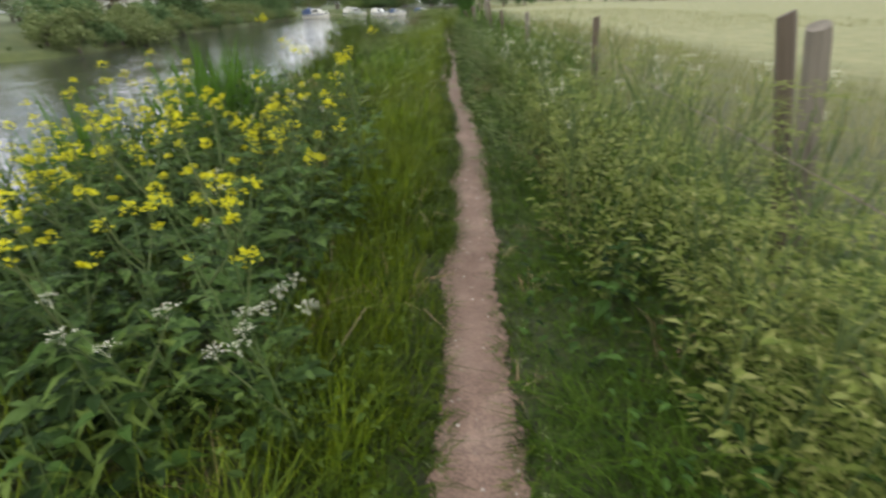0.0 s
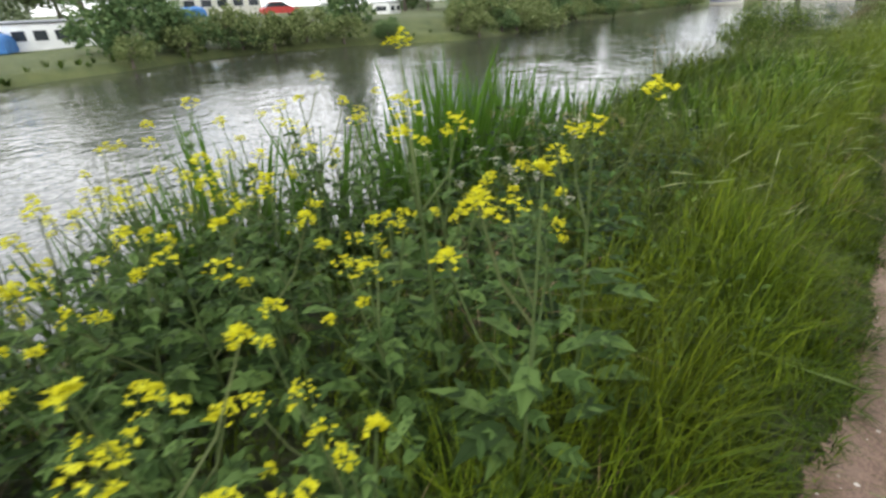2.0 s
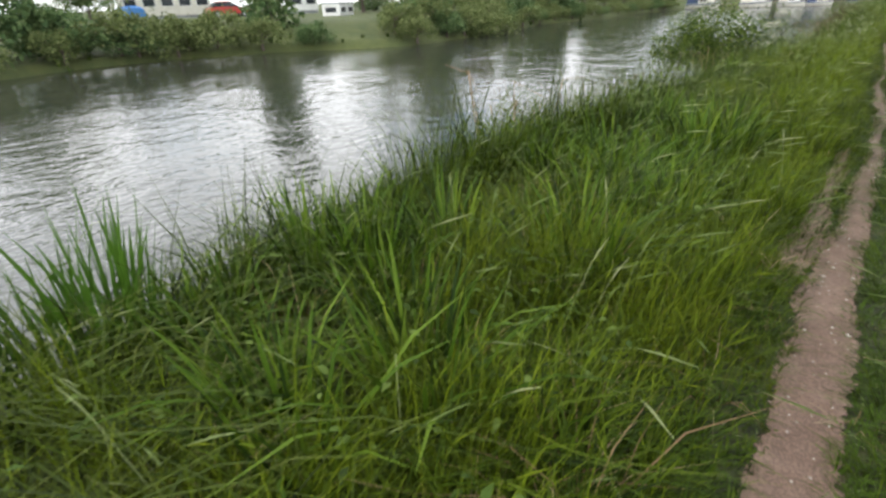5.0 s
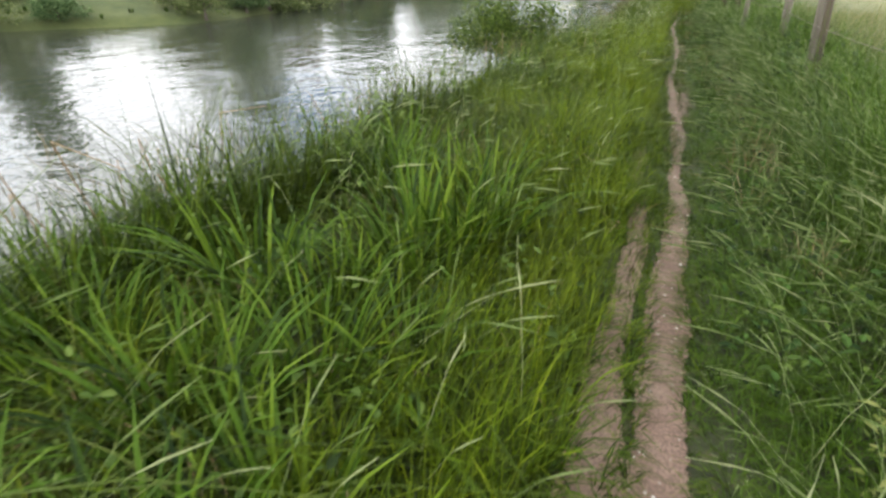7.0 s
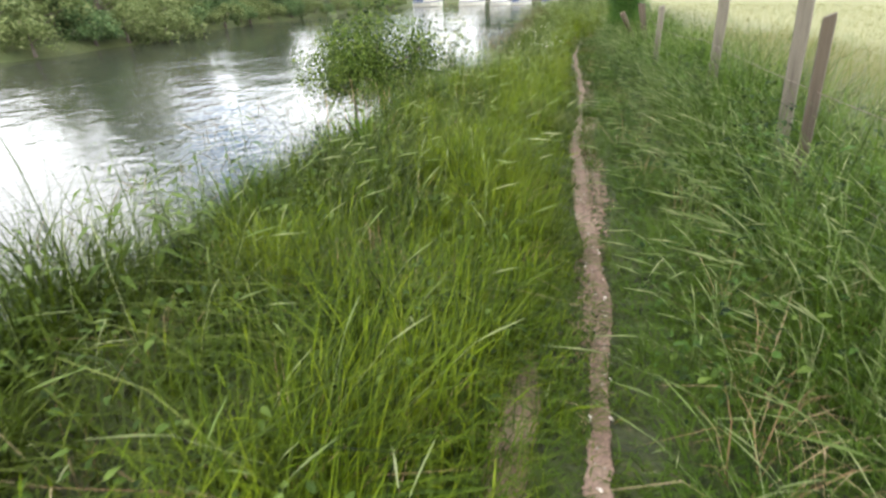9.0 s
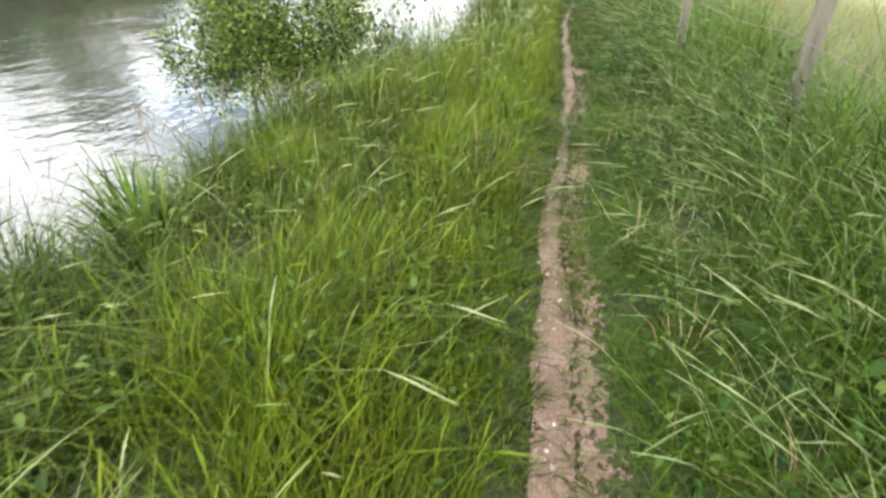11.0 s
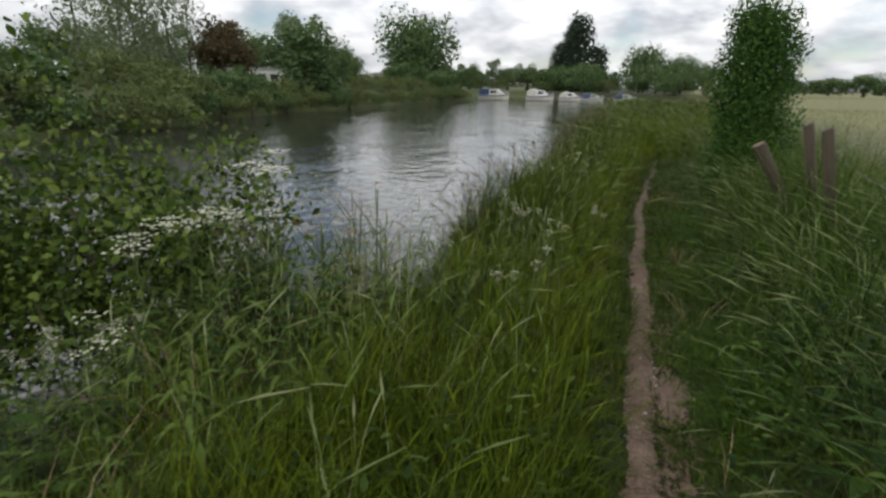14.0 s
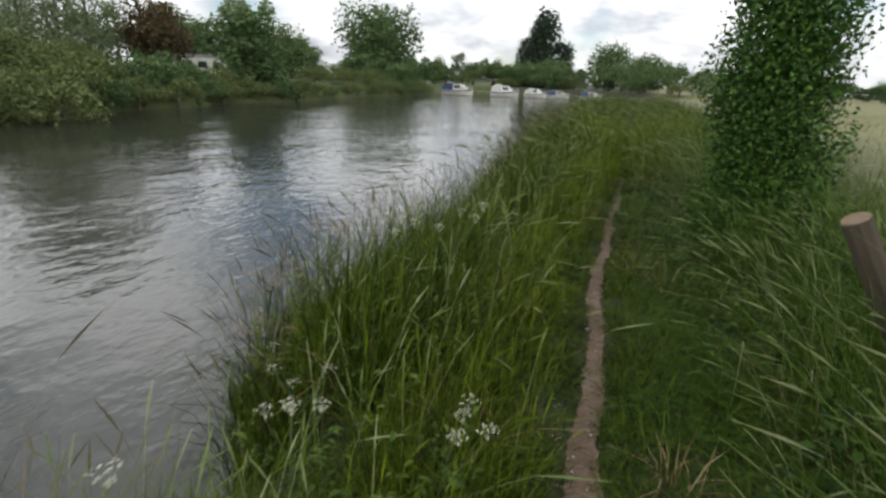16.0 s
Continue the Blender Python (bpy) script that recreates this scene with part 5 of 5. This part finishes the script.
for i in range(7):
    g = Geo()
    g.tube([(-15 + i * 5, -0.5, -1.4), (-15 + i * 5, -0.5, -0.22)], [0.08, 0.07], 7)
    part("pile", g, M_PLANK, jetty)

# trees: one of each kind, then copies
F = "trees on the far bank"
t_bush = make_tree("riverside_bush", "dense dark rounded bush at the water's edge", "bush", 201, 3.6, 2.5, T_DARK, 3000, 0.25, 0.12, 0.0, 22, F)
at_place(t_bush, -27.2, 12.8, -0.5)
t_shrub = make_tree("riverside_shrub", "low olive-brown shrub at the water's edge", "bush", 202, 1.9, 1.6, T_OLIVE, 2200, 0.15, 0.08, 0.0, 16, F)
at_place(t_shrub, -26.6, 17.2, -0.3)
t_dark = make_tree("dark_tree", "dark narrow tree on the far bank", "tree", 203, 6.5, 1.9, T_DARK, 3200, 0.28, 0.14, 0.2, 20, F, shape="column")
at_place(t_dark, -27.0, 25.4, -0.2)
t_will = make_tree("willow", "olive-green spreading willow by the river", "tree", 204, 6.2, 3.6, T_OLIVE, 4200, 0.25, 0.2, 0.1, 26, F)
t_will.matrix_basis = pose(-28.0, 41.0, -0.2, 0, 0, 0) @ Matrix.Diagonal((0.72, 0.72, 0.5, 1))
t_pale = make_tree("pale_willow", "pale grey-green rounded willow", "tree", 205, 4.4, 3.0, T_PALE, 2600, 0.3, 0.2, 0.3, 20, F)
at_place(t_pale, -42, 5.5)
t_mid = make_tree("broadleaf_tree", "mid-green broadleaf tree with a rounded crown", "tree", 206, 8.5, 3.8, T_MID, 3600, 0.36, 0.25, 1.6, 24, F)
at_place(t_mid, -44, 16)
t_copper = make_tree("copper_tree", "dull reddish-brown leaved tree", "tree", 207, 6.0, 3.0, T_BROWN, 3000, 0.3, 0.2, 0.8, 20, F)
at_place(t_copper, -34.5, 55.0)
t_pop = make_tree("poplar", "tall thin-leaved poplar with sky showing through", "tree", 208, 10.5, 2.6, T_PALE, 2300, 0.22, 0.1, 1.2, 40, F, shape="column")
at_place(t_pop, -33, 47)
t_thin = make_tree("sparse_tree", "slender tree with a thin open crown", "tree", 209, 8.6, 2.1, T_PALE, 1100, 0.26, 0.16, 4.0, 14, F)
at_place(t_thin, -37.5, 67.5)
t_big = make_tree("large_oak", "large dark domed tree", "tree", 210, 12.0, 6.8, T_DARK, 5200, 0.52, 0.45, 0.6, 46, F)
at_place(t_big, -37, 98)
t_con = make_tree("conifer", "tall dark conifer with a ragged top", "tree", 211, 14.0, 3.6, T_CONIFER, 3800, 0.55, 0.35, 0.3, 34, F, shape="column")
at_place(t_con, -15.6, 126, 0.3)
BANK_IN = lambda y: float(np.interp(y, (18, 23, 27, 31, 36, 42, 50, 60, 85), (0, 1.8, 4.9, 6.2, 3.2, -0.5, -2.4, -2.8, -2.1)))
rt = random.Random(77)
for ob, x, y, s, sz in (
    # behind the caravans
    (t_shrub, -26.4, 19.4, 1.0, 1.0), (t_shrub, -26.8, 21.3, 1.05, 0.95), (t_shrub, -25.6, 5.6, 0.9, 0.75), (t_shrub, -25.4, 3.2, 1.1, 0.9), (t_bush, -26.6, -1.5, 1.0, 0.9),
    (t_bush, -27.2, 15.4, 0.72, 0.6), (t_pale, -44, 1.0, 1.1, 1.0), (t_mid, -50, 8, 0.9, 0.8), (t_mid, -52, -2, 1.1, 1.0), (t_mid, -58, 26, 0.7, 0.4), 
    (t_pale, -45, 11, 0.9, 0.85), (t_mid, -50, 14, 0.8, 0.7), (t_mid, -54, 17, 0.9, 0.75), (t_will, -47, 8.5, 0.9, 0.85), (t_mid, -55, 11, 1.0, 0.85), (t_mid, -56, 5, 1.0, 0.9), (t_pale, -41, 8.3, 0.6, 0.7), (t_will, -48, 20, 0.9, 0.6), 
    # willows and shrubs by the water
    (t_will, -28.5, 45.0, 0.8, 0.7), (t_shrub, -27.2, 29.6, 1.0, 0.9), (t_shrub, -27.4, 31.8, 1.1, 1.0), (t_pop, -31.0, 44.5, 0.9, 0.85), (t_pop, -34, 45.5, 1.0, 0.95), (t_shrub, -24.0, 41.0, 1.2, 1.15), (t_shrub, -23.6, 39.2, 1.0, 0.9), (t_shrub, -22.9, 37.2, 1.1, 0.9), (t_will, -24.6, 37.8, 0.5, 0.45), (t_will, -24.8, 43.2, 0.5, 0.5), (t_bush, -23.8, 44.4, 0.6, 0.55), (t_shrub, -23.3, 42.4, 1.1, 1.0), (t_bush, -27.5, 33.2, 0.8, 0.75),
    (t_bush, -23.6, 46.3, 0.72, 0.68), (t_bush, -23.4, 49.0, 0.6, 0.6), (t_dark, -23.8, 55.5, 1.45, 0.85), (t_bush, -24.2, 58.0, 0.85, 1.0), (t_shrub, -23.2, 52.0, 1.0, 1.0),
    (t_will, -25.0, 66.0, 0.8, 0.55), (t_will, -25.4, 72.0, 0.85, 0.55), (t_will, -26.0, 79.0, 0.9, 0.55), (t_bush, -24.6, 84.0, 0.9, 0.95), (t_bush, -25.5, 88.0, 0.8, 0.8),
    # tall trees above the caravans
     (t_pop, -36, 48.5, 1.1, 1.0), (t_pop, -35, 50.5, 1.0, 1.05), (t_pop, -37, 54, 0.95, 1.0), (t_pop, -40, 47, 1.15, 1.05),  
    (t_mid, -45, 58, 0.9, 0.7), (t_dark, -42, 63, 1.6, 0.95), (t_mid, -41, 74, 1.0, 1.0), (t_bush, -37, 73, 1.1, 1.2), (t_big, -45, 70, 0.75, 0.55), (t_mid, -40, 80, 0.9, 0.75), (t_big, -42, 108, 0.8, 0.8),
    # beyond the moorings
    (t_mid, -33, 112, 0.8, 0.55), (t_will, -28, 114, 0.9, 0.65), (t_mid, -24, 120, 0.8, 0.6), (t_thin, -27, 108, 0.7, 0.7), (t_big, -30, 128, 0.7, 0.42), (t_will, -20, 114, 0.9, 0.55), (t_bush, -12.5, 112, 1.2, 1.2),
    (t_will, -9, 116, 0.9, 0.7), (t_big, -3.2, 132, 0.72, 0.78), (t_big, 3.5, 134, 0.72, 0.62), (t_mid, 8, 126, 0.9, 0.65), (t_bush, 0.8, 112, 1.0, 1.0), (t_will, 8, 112, 0.9, 0.65), (t_big, -20, 140, 0.8, 0.5),
    (t_con, -12.2, 128, 0.8, 0.62), (t_con, -19.0, 127, 0.85, 0.66), (t_con, -17.2, 126, 0.7, 0.85), (t_will, 5, 108, 0.6, 0.45), (t_pale, 10.5, 104, 0.8, 0.7),
):
    x += BANK_IN(y) if x > -32 and 10 < y < 90 else 0
    again(ob, x, y, s, rt.uniform(0, 360), sz, z=float(ground_z(x, y)) - 0.1)
# the wooded skyline behind the caravans
for i in range(16):
    y = 48 + i * 5.2 + rt.uniform(-1, 1)
    again((t_mid, t_dark, t_will, t_bush)[i % 4], -41 - rt.uniform(0, 9), y, (0.8, 1.5, 0.9, 1.4)[i % 4], rt.uniform(0, 360), (0.55, 0.75, 0.8, 1.3)[i % 4] * rt.uniform(0.85, 1.15))
for x, y, k in ((-17.5, 119, 1.3), (-14.8, 118, 1.2), (-12.2, 119, 1.4), (-20, 119, 1.2), (-3.5, 121, 1.3), (2.5, 122, 1.4)):
    again(t_bush, x, y, k, rt.uniform(0, 360), k)
# hedge behind the moorings
for i in range(16):
    again((t_bush, t_will, t_mid)[i % 3], -44 + i * 4.0 + rt.uniform(-1, 1), 120 + rt.uniform(-3, 4), (1.3, 0.9, 0.9)[i % 3], rt.uniform(0, 360), (1.25, 0.75, 0.55)[i % 3] * rt.uniform(0.8, 1.1))
for i in range(9):
    again(t_bush if i % 2 else t_will, -31 - rt.uniform(0, 6), 78 + i * 4, 1.0, rt.uniform(0, 360), 0.9 if i % 2 else 0.6)
# low growth all along the water's edge
for i in range(38):
    y = -6 + i * 2.6 + rt.uniform(-0.7, 0.7)
    if 7.0 < y < 10.5 or 27.0 < y < 28.6 :
        continue
    x = float(far_edge(y)) - rt.uniform(0.3, 0.9)
    k = rt.uniform(0.55, 0.95)
    again(t_shrub if i % 3 else t_bush, x, y, k * (1 if i % 3 else 0.6), rt.uniform(0, 360), k * (0.85 if i % 3 else 0.45), z=-0.45)
# hedge across the hay field
for i in range(16):
    x, y = 18 + i * 11 + rt.uniform(-3, 3), 175 - i * 5 + rt.uniform(-4, 4)
    again(t_big if i % 3 else t_mid, x, y, rt.uniform(0.55, 0.9) * (1 if i % 3 else 1.4), rt.uniform(0, 360), rt.uniform(0.38, 0.55) * (1 if i % 3 else 1.1))
for i in range(24):
    again(t_bush, 24 + i * 6.5 + rt.uniform(-2, 2), 168 - i * 3 + rt.uniform(-3, 3), 2.2, rt.uniform(0, 360), rt.uniform(0.9, 1.5))
for i in range(9):
    again(t_big, 90 + rt.uniform(-8, 30), 90 - i * 16, 0.8, rt.uniform(0, 360), rt.uniform(0.4, 0.6))
